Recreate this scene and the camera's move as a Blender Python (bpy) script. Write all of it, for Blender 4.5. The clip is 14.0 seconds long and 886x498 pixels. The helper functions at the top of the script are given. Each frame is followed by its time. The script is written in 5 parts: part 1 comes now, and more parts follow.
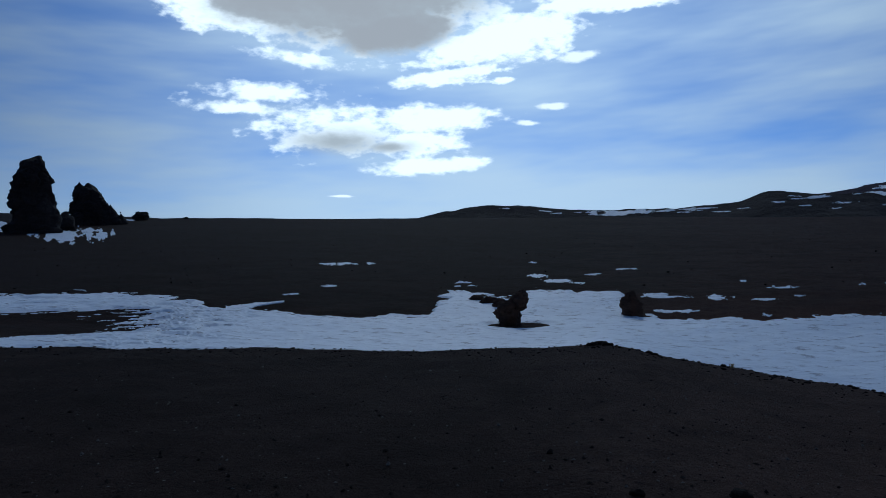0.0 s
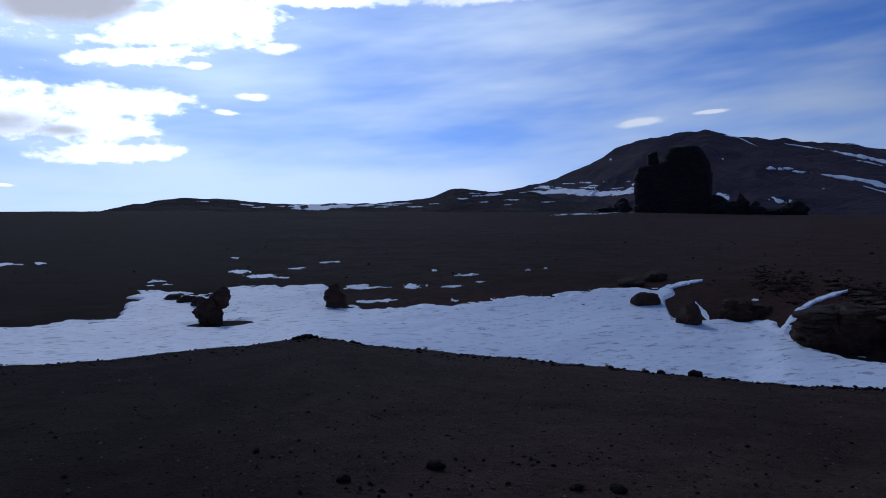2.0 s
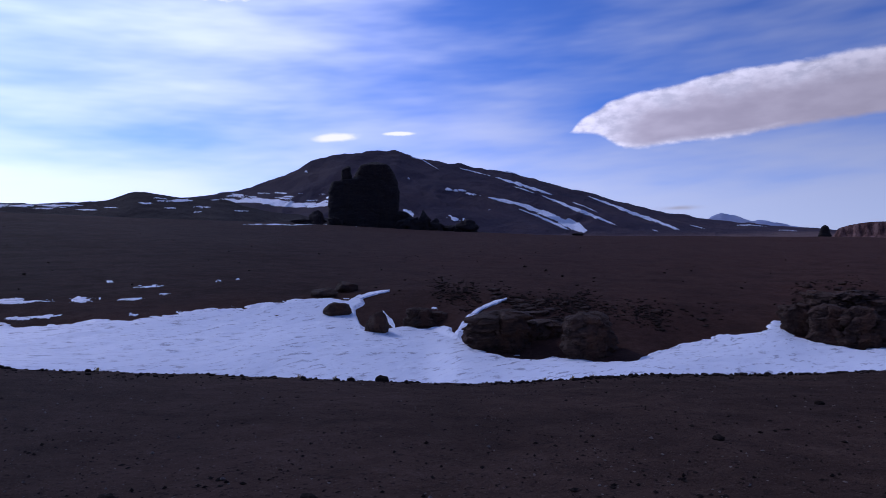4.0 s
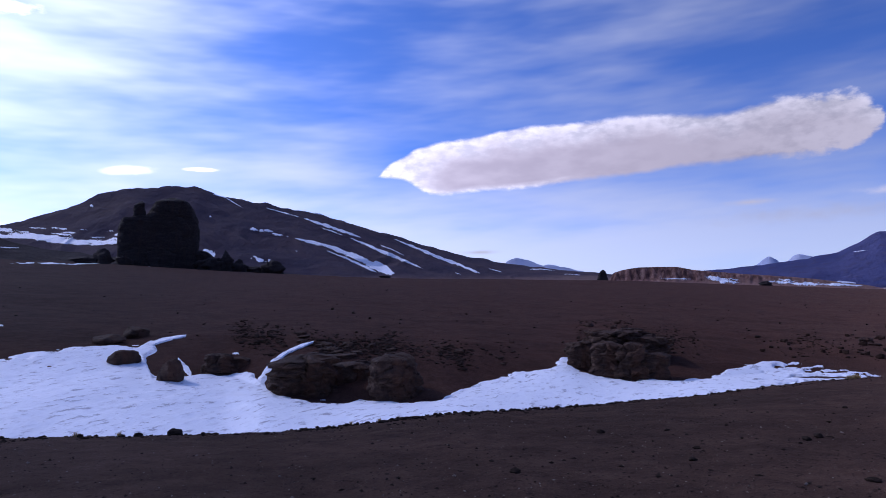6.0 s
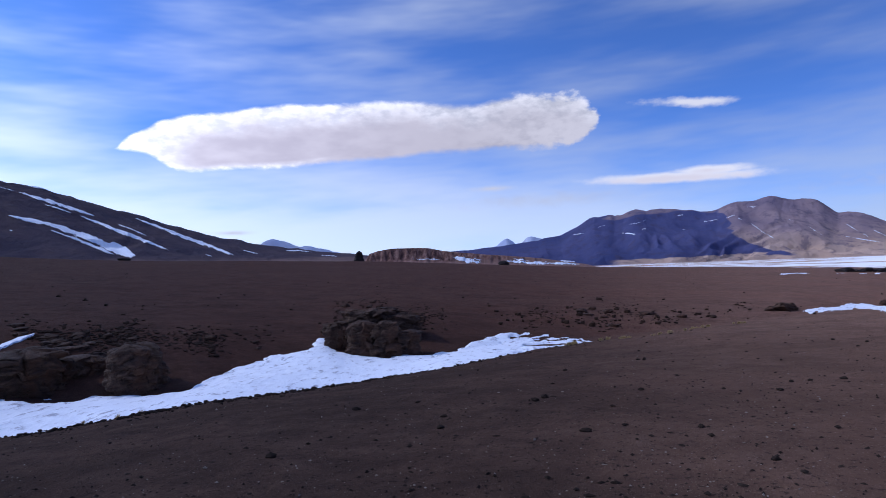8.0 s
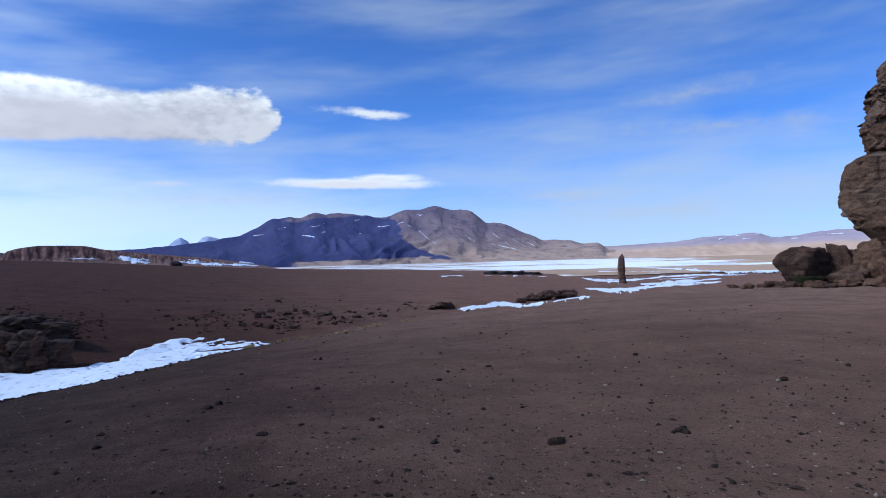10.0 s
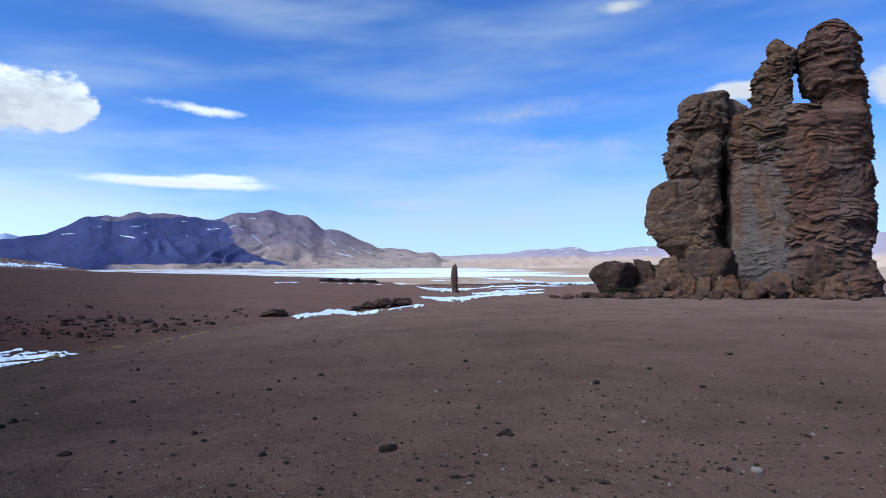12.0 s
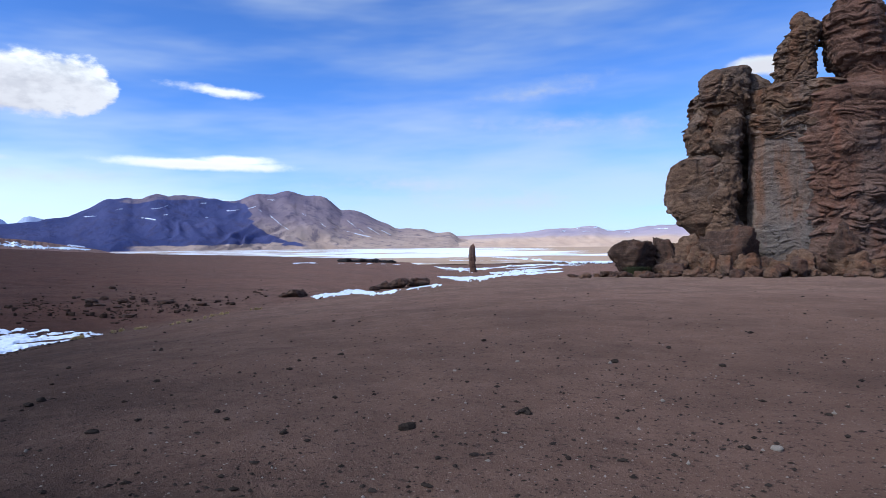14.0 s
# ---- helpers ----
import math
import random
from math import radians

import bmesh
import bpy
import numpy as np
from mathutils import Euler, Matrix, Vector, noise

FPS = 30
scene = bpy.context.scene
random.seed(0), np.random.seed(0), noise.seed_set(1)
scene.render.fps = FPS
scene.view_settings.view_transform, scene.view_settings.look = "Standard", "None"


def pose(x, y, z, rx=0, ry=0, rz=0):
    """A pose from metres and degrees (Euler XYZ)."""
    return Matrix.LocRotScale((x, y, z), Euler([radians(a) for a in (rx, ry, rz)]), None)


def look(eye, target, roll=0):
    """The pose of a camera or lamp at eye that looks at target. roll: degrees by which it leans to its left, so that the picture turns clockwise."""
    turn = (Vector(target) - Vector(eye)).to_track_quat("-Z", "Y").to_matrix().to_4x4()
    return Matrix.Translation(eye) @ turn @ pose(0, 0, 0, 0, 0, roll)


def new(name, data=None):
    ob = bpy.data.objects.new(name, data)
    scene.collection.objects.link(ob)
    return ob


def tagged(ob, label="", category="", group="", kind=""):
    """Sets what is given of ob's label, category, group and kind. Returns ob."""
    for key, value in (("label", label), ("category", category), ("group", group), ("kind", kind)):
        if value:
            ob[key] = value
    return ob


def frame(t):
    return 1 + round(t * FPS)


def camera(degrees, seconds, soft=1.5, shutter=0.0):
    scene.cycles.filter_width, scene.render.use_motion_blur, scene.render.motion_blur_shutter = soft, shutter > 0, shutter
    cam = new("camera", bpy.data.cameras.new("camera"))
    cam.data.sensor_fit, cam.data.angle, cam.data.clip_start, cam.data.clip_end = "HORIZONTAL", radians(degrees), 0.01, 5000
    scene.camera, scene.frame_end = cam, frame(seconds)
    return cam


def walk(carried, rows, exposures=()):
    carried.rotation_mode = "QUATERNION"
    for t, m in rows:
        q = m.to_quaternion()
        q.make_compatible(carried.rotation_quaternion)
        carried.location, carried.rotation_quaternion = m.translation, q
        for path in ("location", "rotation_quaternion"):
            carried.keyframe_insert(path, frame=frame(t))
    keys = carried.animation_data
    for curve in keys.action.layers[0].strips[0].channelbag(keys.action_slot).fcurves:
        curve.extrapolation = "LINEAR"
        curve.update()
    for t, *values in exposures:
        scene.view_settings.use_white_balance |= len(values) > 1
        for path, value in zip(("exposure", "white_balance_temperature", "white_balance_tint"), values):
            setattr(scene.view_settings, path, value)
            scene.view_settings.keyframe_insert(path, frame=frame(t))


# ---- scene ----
# ---- camera and its turn ----
cam = camera(66.44, 14.0, soft=0.8)
EYE = 1.6
PATH = [
    (0, -0.01, 1.42, 0.55),
    (0.5, -6.91, 0.82, 1.03),
    (1, -13.36, 1.19, 1.32),
    (1.5, -17.44, 0.29, 1.31),
    (2, -24.69, 0.39, 1.89),
    (2.5, -30.42, 0.59, 1.59),
    (3, -36.05, -0.03, 1.71),
    (3.5, -43.80, 0.58, 1.77),
    (4, -50.17, 0.63, 1.16),
    (4.2, -51.99, 0.66, 1.17),
    (6.3, -69.79, 3.42, 1.04),
    (6.5, -72.41, 2.83, 0.84),
    (7, -77.84, 2.29, 1.27),
    (7.5, -81.67, 1.23, 1.32),
    (8, -86.68, 1.68, 2.06),
    (8.5, -93.17, 1.77, 1.85),
    (9, -99.56, 2.04, 1.73),
    (9.2, -102.35, 1.72, 2.11),
    (11.3, -124.77, 1.87, 0.01),
    (11.5, -125.39, 1.87, 0.42),
    (12, -127.12, 1.44, 0.21),
    (12.5, -123.76, 0.26, 0.03),
    (13, -125.73, 0.48, 0.33),
    (13.5, -125.56, -0.70, 0.02),
    (14, -125.62, -0.26, 0.57)]
EXPOSURES = [(0.0, -2.2, 5500, 0), (1.0, -2.05, 5500, 4), (2.0, -1.84, 5560, 13), (3.0, -1.56, 5580, 27), (4.2, -1.25, 5620, 33), (6.3, -0.75, 5820, 31), (7.5, -0.58, 5870, 24), (9.2, -0.47, 5680, 12), (11.5, -0.16, 5780, 4), (12.5, -0.1, 5760, 4), (14.0, -0.02, 6000, 8)]
walk(cam, [(t, pose(0, 0, EYE, 90 + p, r, y)) for t, y, p, r in PATH], EXPOSURES)

# ---- world: sky, clouds, sun ----
SUN_AZ, SUN_EL = 2.0, 40.0


class Graph:
    """Short hand for a node tree."""

    def __init__(self, tree):
        self.tree = tree

    def node(self, kind, **settings):
        n = self.tree.nodes.new(kind)
        for key, value in settings.items():
            if key == "operation":
                n.operation = value
            elif key == "blend_type":
                n.blend_type = value
        return n

    def put(self, socket, value):
        if isinstance(value, bpy.types.NodeSocket):
            self.tree.links.new(value, socket)
        else:
            socket.default_value = value

    def m(self, op, a, b=0.0, c=0.0):
        n = self.node("ShaderNodeMath", operation=op)
        for s, v in zip(n.inputs, (a, b, c)):
            self.put(s, v)
        return n.outputs[0]

    def smooth(self, v, lo, hi, a=0.0, b=1.0):
        n = self.node("ShaderNodeMapRange")
        n.interpolation_type = "SMOOTHSTEP"
        for s, x in zip(n.inputs, (v, lo, hi, a, b)):
            self.put(s, x)
        return n.outputs[0]

    def mix(self, f, a, b, blend="MIX"):
        n = self.node("ShaderNodeMixRGB", blend_type=blend)
        for s, v in zip(n.inputs, (f, a, b)):
            self.put(s, v)
        return n.outputs[0]

    def noise(self, vector, scale, detail=4.0, rough=0.55, stretch=None):
        if stretch:
            k = self.node("ShaderNodeVectorMath", operation="MULTIPLY")
            self.put(k.inputs[0], vector)
            k.inputs[1].default_value = stretch
            vector = k.outputs[0]
        n = self.node("ShaderNodeTexNoise")
        self.put(n.inputs["Vector"], vector)
        n.inputs["Scale"].default_value = scale
        n.inputs["Detail"].default_value = detail
        n.inputs["Roughness"].default_value = rough
        return n.outputs["Fac"]

    def ramp(self, f, stops):
        n = self.node("ShaderNodeValToRGB")
        e = n.color_ramp.elements
        while len(e) < len(stops):
            e.new(0.5)
        for x, (pos, col) in zip(e, stops):
            x.position, x.color = pos, (*col, 1)
        self.put(n.inputs[0], f)
        return n.outputs[0]


def sky_world():
    world = bpy.data.worlds.new("sky")
    scene.world = world
    world.use_nodes = True
    tree = world.node_tree
    tree.nodes.clear()
    g = Graph(tree)
    sky = g.node("ShaderNodeTexSky")
    sky.sky_type, sky.sun_disc = "NISHITA", False
    sky.sun_elevation, sky.sun_rotation = radians(SUN_EL), radians(SUN_AZ)
    sky.altitude, sky.air_density, sky.dust_density, sky.ozone_density = 4000, 1.0, 0.6, 2.0
    way = g.node("ShaderNodeTexCoord").outputs["Generated"]
    split = g.node("ShaderNodeSeparateXYZ")
    g.put(split.inputs[0], way)
    x, y, z = split.outputs
    az = g.m("MULTIPLY", g.m("ARCTAN2", x, y), 180 / math.pi)
    el = g.m("MULTIPLY", g.m("ARCSINE", z), 180 / math.pi)
    coarse = g.m("SUBTRACT", g.noise(way, 24.0, 5.0, 0.56, (1, 1, 2.0)), 0.5)
    tiny = g.m("SUBTRACT", g.noise(way, 70.0, 3.0, 0.5, (1, 1, 2.0)), 0.5)
    grain = g.m("ADD", coarse, g.m("MULTIPLY", tiny, 0.45))
    wisp = g.m("ADD", g.m("MULTIPLY", coarse, 1.15), g.m("MULTIPLY", tiny, 0.6))
    billow = g.m("SUBTRACT", g.noise(way, 7.0, 4.0, 0.55, (1, 1, 2.6)), 0.5)
    # thin high cloud: long streaks that thicken towards the horizon and towards the sun
    bend = g.m("ADD", el, g.m("MULTIPLY", az, -0.06))
    flow = g.node("ShaderNodeCombineXYZ")
    g.put(flow.inputs[0], g.m("MULTIPLY", az, 0.035))
    g.put(flow.inputs[1], g.m("MULTIPLY", bend, 0.17))
    fibre = g.node("ShaderNodeCombineXYZ")
    g.put(fibre.inputs[0], g.m("MULTIPLY", az, 0.06))
    g.put(fibre.inputs[1], g.m("MULTIPLY", g.m("ADD", el, g.m("MULTIPLY", az, 0.07)), 0.42))
    streak = g.m("ADD", g.m("MULTIPLY", g.noise(flow.outputs[0], 1.2, 4.0, 0.52), 0.8), g.m("MULTIPLY", g.noise(fibre.outputs[0], 1.0, 3.0, 0.5), 0.2))
    near_sun = g.m("ADD", g.m("POWER", g.m("DIVIDE", g.m("SUBTRACT", az, SUN_AZ), 60.0), 2.0), g.m("POWER", g.m("DIVIDE", g.m("SUBTRACT", el, SUN_EL), 52.0), 2.0))
    glow = g.m("MULTIPLY", g.m("EXPONENT", g.m("MULTIPLY", near_sun, -1.0)), g.smooth(az, -42.0, -10.0, 0.45, 1.0))
    low = g.smooth(el, 12.5, 0.5)
    streak = g.m("ADD", g.m("MULTIPLY", streak, 1.1), -0.05)
    veil = g.smooth(g.m("ADD", g.m("ADD", streak, g.m("MULTIPLY", glow, 0.18)), g.m("MULTIPLY", low, 0.4)), 0.38, 0.9, 0.0, 0.82)
    veil = g.m("MULTIPLY", veil, g.smooth(az, 55.0, 110.0, 1.0, 0.85))
    veil_light = g.m("ADD", g.m("ADD", 5.0, g.m("MULTIPLY", low, g.smooth(az, 98.0, 124.0, 2.0, 0.5))), g.m("MULTIPLY", glow, 8.0))
    tint = g.mix(1.0, sky.outputs[0], (0.60, 0.90, 1.38, 1), "MULTIPLY")
    white = g.node("ShaderNodeCombineXYZ")
    for i, k in enumerate((0.87, 0.98, 1.08)):
        g.put(white.inputs[i], g.m("MULTIPLY", veil_light, k))
    colour = g.mix(veil, tint, white.outputs[0])
    # the veil scatters the hidden sun's light widely round it
    spread = g.node("ShaderNodeVectorMath", operation="SCALE")
    g.put(spread.inputs[0], colour)
    g.put(spread.inputs["Scale"], g.m("ADD", 1.0, g.m("MULTIPLY", glow, 1.2)))
    colour = spread.outputs[0]
    close = g.m("ADD", g.m("POWER", g.m("DIVIDE", g.m("SUBTRACT", az, SUN_AZ), 26.0), 2.0), g.m("POWER", g.m("DIVIDE", g.m("SUBTRACT", el, 26.0), 19.0), 2.0))
    halo = g.m("MULTIPLY", g.m("EXPONENT", g.m("MULTIPLY", close, -1.0)), 0.4)
    colour = g.mix(halo, colour, (21.0, 25.0, 29.0, 1))

    # a cloud: its lobes (azimuth, elevation, half width, half height, lean), raggedness, edge, light, shade of its belly
    def cloud(colour, lobes, rag, edge, light, belly):
        d = None
        for a0, e0, w, h, lean in lobes:
            da = g.m("SUBTRACT", az, a0)
            u = g.m("DIVIDE", da, w)
            v = g.m("DIVIDE", g.m("SUBTRACT", g.m("SUBTRACT", el, e0), g.m("MULTIPLY", da, lean)), h)
            r = g.m("SUBTRACT", 1.0, g.m("SQRT", g.m("ADD", g.m("MULTIPLY", u, u), g.m("MULTIPLY", v, v))))
            d, under = (r, v) if d is None else (g.m("MAXIMUM", d, r), under)
        d = g.m("ADD", d, g.m("ADD", g.m("MULTIPLY", wisp if light > 20 else grain, rag), g.m("MULTIPLY", billow, rag)))
        mask = g.smooth(d, 0.0, edge)
        pale = (light * 0.97, light, light * 1.05, 1)
        if belly < 1:
            body = g.smooth(g.m("ADD", g.m("SUBTRACT", d, g.m("MULTIPLY", under, 0.4)), g.m("MULTIPLY", coarse, 0.35)), 0.2, 0.9)
            pale = g.mix(body, pale, (light * belly * 1.01, light * belly * 0.985, light * belly * 1.03, 1))
        return g.mix(mask, colour, pale)

    def edge_line(points):
        """A cloud's upper or lower edge: elevation by azimuth, both over 60 to 102 and 8 to 15 degrees."""
        n = g.node("ShaderNodeFloatCurve")
        curve = n.mapping.curves[0]
        at = [((a - 60) / 42, (e - 8) / 7) for a, e in points]
        curve.points[0].location, curve.points[1].location = at[0], at[-1]
        for q in at[1:-1]:
            curve.points.new(*q)
        n.mapping.update()
        g.put(n.inputs["Value"], g.m("DIVIDE", g.m("SUBTRACT", az, 60.0), 42.0))
        return g.m("ADD", g.m("MULTIPLY", n.outputs[0], 7.0), 8.0)

    # the long cloud: a pointed end, a flat underside, a billowing top
    top = edge_line([(60, 9.3), (61.0, 10.1), (62, 11.1), (63.3, 11.85), (64.9, 12.65), (69.2, 13.3), (73.7, 13.95), (78.4, 14.05), (83.1, 14.3), (90.3, 13.9), (91.5, 14.25), (97, 14.35), (99.3, 13.4), (100.4, 12.4), (102, 10.5)])
    under = edge_line([(60, 10.9), (61.2, 9.85), (62.9, 9.65), (64.9, 8.6), (66.1, 8.25), (69.1, 8.45), (73.6, 8.6), (78.2, 9.05), (83.0, 9.3), (86.5, 9.55), (92.6, 9.6), (97, 9.75), (99.6, 10.6), (100.4, 12.0), (102, 13.5)])
    inside = g.m("MINIMUM", g.m("SUBTRACT", top, el), g.m("SUBTRACT", el, under))
    inside = g.m("ADD", inside, g.m("ADD", g.m("MULTIPLY", wisp, g.smooth(az, 88.0, 99.0, 0.4, 1.7)), g.m("MULTIPLY", billow, g.smooth(az, 90.0, 99.0, 0.35, 1.0))))
    rim = g.smooth(g.m("ADD", g.m("SUBTRACT", top, el), g.m("MULTIPLY", coarse, 2.6)), 0.3, 2.6)
    base_rim = g.m("MAXIMUM", g.smooth(g.m("SUBTRACT", el, under), 0.1, 0.8), g.smooth(az, 71.0, 79.0))
    belly = g.m("MULTIPLY", g.m("MULTIPLY", rim, base_rim), g.smooth(g.m("ADD", az, g.m("MULTIPLY", coarse, 3.0)), 62.5, 67.5))
    east = g.smooth(az, 84.0, 97.0, 1.0, 0.6)
    body = g.mix(g.m("MULTIPLY", belly, east), g.mix(g.smooth(g.m("ADD", wisp, g.m("MULTIPLY", billow, 0.6)), -0.25, 0.2), (7.2, 7.5, 8.1, 1), (11.4, 11.6, 11.9, 1)), g.mix(g.smooth(billow, -0.15, 0.15), (5.1, 4.9, 5.5, 1), (6.5, 6.3, 6.8, 1)))
    turned = g.node("ShaderNodeVectorMath", operation="SCALE")
    g.put(turned.inputs[0], body)
    g.put(turned.inputs["Scale"], g.smooth(az, 62.0, 97.0, 1.22, 0.7))
    colour = g.mix(g.smooth(inside, 0.0, g.smooth(az, 72.0, 96.0, 0.4, 0.75)), colour, turned.outputs[0])

    L = 34.0
    for c in (
            ([(-17.5, 19.9, 7.6, 1.9, -0.14), (5.0, 18.3, 7.8, 2.3, 0.18), (-6.5, 21.2, 13.0, 4.0, 0.0), (15.0, 20.9, 8.0, 1.1, 0.0)], 1.3, 0.5, L, 1.0),
            ([(-7.5, 22.6, 14.5, 5.2, 0.04), (-4.0, 19.3, 6.5, 2.2, 0.1), (-14.0, 21.2, 7.0, 2.2, 0.0)], 0.45, 0.4, L * 0.42, 0.85),
            ([(-14.5, 14.3, 4.4, 0.9, 0.05), (-17.0, 12.8, 3.0, 0.65, 0.0), (-12.5, 16.9, 4.8, 0.8, -0.08)], 1.7, 0.8, L, 1.0),
            ([(-8.7, 11.0, 7.4, 2.4, 0.02), (-1.0, 12.2, 6.8, 1.5, 0.1), (-2.5, 10.3, 6.0, 1.5, 0.0), (-1.2, 8.4, 6.2, 0.85, 0.05)], 1.3, 0.55, L, 1.0),
            ([(-8.8, 10.4, 6.2, 1.7, 0.0), (-4.5, 10.0, 3.6, 0.8, 0.0)], 0.5, 0.9, L * 0.42, 1.0),
            ([(0.8, 15.9, 5.0, 0.7, 0.12), (5.2, 15.3, 1.5, 0.35, 0.0)], 1.4, 0.5, L, 1.0),
            ([(-8.5, 5.9, 1.2, 0.14, 0.0), (11.9, 16.9, 1.9, 0.5, 0.1), (7.4, 11.8, 1.4, 0.3, -0.1), (9.4, 13.1, 1.6, 0.35, 0.0)], 1.0, 0.6, L * 0.9, 1.0),
            ([(29.5, 20.6, 7.0, 0.6, 0.03), (21.0, 20.6, 3.0, 0.5, 0.0)], 1.6, 0.8, 22.0, 1.0),
            ([(41.2, 10.0, 2.4, 0.48, 0.08), (46.6, 10.35, 1.6, 0.22, 0.0)], 0.7, 0.5, 16.0, 1.0),
            ([(107.6, 12.4, 4.4, 0.5, -0.08)], 1.3, 0.9, 7.0, 1.0),
            ([(106.0, 6.65, 8.4, 0.58, -0.02), (108.5, 7.0, 4.0, 0.55, 0.0)], 0.6, 0.6, 7.6, 0.88),
            ([(151.0, 13.4, 2.7, 0.8, 0.0), (162.0, 12.6, 3.0, 1.9, 0.0)], 0.7, 0.5, 5.6, 0.95),
            ([(142.0, 20.5, 2.6, 0.7, 0.0)], 0.9, 1.0, 5.0, 1.0),
            ([(136.0, 9.9, 11.0, 1.3, -0.05), (133.5, 12.6, 7.0, 1.0, 0.13)], 1.5, 2.6, 4.6, 1.0),
            ([(131.0, 3.6, 10.0, 1.2, -0.03), (122.0, 5.2, 9.0, 0.9, -0.02), (96.0, 5.4, 12.0, 1.0, 0.0)], 1.3, 2.4, 5.0, 1.0),
            ([(69.5, 3.5, 2.4, 0.25, 0.0), (91.0, 6.6, 2.6, 0.35, 0.0)], 1.0, 1.4, 6.0, 1.0)):
        colour = cloud(colour, *c)
    bg = g.node("ShaderNodeBackground")
    g.put(bg.inputs[0], colour)
    bg.inputs[1].default_value = 0.15
    out = g.node("ShaderNodeOutputWorld")
    g.put(out.inputs[0], bg.outputs[0])


sky_world()
sun = new("sun", bpy.data.lights.new("sun", "SUN"))
sun.data.energy, sun.data.angle, sun.data.color = 2.6, radians(1.0), (1.0, 0.95, 0.88)
sun_way = Vector((math.sin(radians(SUN_AZ)) * math.cos(radians(SUN_EL)), math.cos(radians(SUN_AZ)) * math.cos(radians(SUN_EL)), math.sin(radians(SUN_EL))))
sun.matrix_world = look(sun_way * 200, (0, 0, 0))


# ---- materials ----
def material(name, rough=0.9, spec=0.2, diffuse_rough=1.0):
    mat = bpy.data.materials.new(name)
    mat.use_nodes = True
    g = Graph(mat.node_tree)
    shader = mat.node_tree.nodes["Principled BSDF"]
    shader.inputs["Roughness"].default_value = rough
    shader.inputs["Specular IOR Level"].default_value = spec
    shader.inputs["Diffuse Roughness"].default_value = diffuse_rough
    where = g.node("ShaderNodeTexCoord").outputs["Object"]
    return mat, g, shader, where


def bump(g, shader, height, distance, strength=1.0):
    n = g.node("ShaderNodeBump")
    n.inputs["Strength"].default_value = strength
    n.inputs["Distance"].default_value = distance
    g.put(n.inputs["Height"], height)
    g.put(shader.inputs["Normal"], n.outputs[0])


def soil_material():
    mat, g, s, p = material("soil", 0.95, 0.035)
    other = g.node("ShaderNodeAttribute")
    other.attribute_name = "red_soil"
    fine, grit, mid, wide = g.noise(p, 14.0, 5.0, 0.75), g.noise(p, 45.0, 4.0, 0.7), g.noise(p, 1.6, 7.0, 0.78), g.noise(p, 0.03, 5.0, 0.6)
    c = g.ramp(mid, [(0.3, (0.08, 0.05, 0.039)), (0.52, (0.138, 0.085, 0.063)), (0.75, (0.196, 0.129, 0.099))])
    c = g.mix(g.smooth(wide, 0.38, 0.68, 0.0, 0.65), c, (0.156, 0.09, 0.065, 1))
    c = g.mix(g.smooth(fine, 0.54, 0.66, 0.0, 0.85), c, (0.04, 0.028, 0.023, 1))
    c = g.mix(g.smooth(grit, 0.59, 0.67, 0.0, 0.85), c, (0.27, 0.205, 0.165, 1))
    patch = g.noise(p, 0.3, 5.0, 0.7)
    c = g.mix(g.smooth(patch, 0.42, 0.66, 0.0, 0.35), c, (0.05, 0.031, 0.024, 1))
    # backlit ground looks dark: that dimness is put into the soil's colour
    painted_light = g.node("ShaderNodeAttribute")
    painted_light.attribute_name = "backlit_soil"
    backlit_dark = g.m("MULTIPLY", painted_light.outputs["Fac"], g.smooth(g.m("ADD", wide, g.m("MULTIPLY", g.m("SUBTRACT", patch, 0.5), 0.6)), 0.25, 0.7, 0.8, 1.15))
    c = g.mix(backlit_dark, c, g.mix(1.0, c, (0.25, 0.25, 0.275, 1), "MULTIPLY"))
    # below zero the soil is paler instead
    c = g.mix(g.smooth(painted_light.outputs["Fac"], 0.0, -1.0), c, g.mix(1.0, c, (1.27, 1.28, 1.3, 1), "MULTIPLY"))
    reddish = g.mix(1.0, c, (0.92, 0.74, 0.71, 1), "MULTIPLY")
    c = g.mix(other.outputs["Fac"], c, reddish)
    g.put(s.inputs["Base Color"], c)
    h = g.m("ADD", g.m("ADD", g.m("MULTIPLY", fine, 0.5), g.m("MULTIPLY", grit, 0.2)), mid)
    bump(g, s, h, 0.09, 1.0)
    return mat


def snow_material():
    mat, g, s, p = material("snow", 0.62, 0.3, 0.3)
    fine, mid = g.noise(p, 7.0, 5.0, 0.6), g.noise(p, 0.9, 5.0, 0.6)
    flow = g.noise(p, 2.2, 6.0, 0.68, (0.6, 1.2, 1.0))
    c = g.mix(g.smooth(flow, 0.5, 0.68, 0.0, 0.5), (0.77, 0.84, 0.94, 1), (0.48, 0.53, 0.63, 1))
    dirt = g.m("MULTIPLY", g.smooth(flow, 0.55, 0.62), g.smooth(mid, 0.43, 0.54))
    c = g.mix(g.m("MULTIPLY", dirt, 0.7), c, (0.24, 0.26, 0.33, 1))
    g.put(s.inputs["Base Color"], c)
    bump(g, s, g.m("ADD", g.m("ADD", mid, g.m("MULTIPLY", flow, 0.7)), g.m("MULTIPLY", fine, 0.2)), 0.14, 0.65)
    return mat


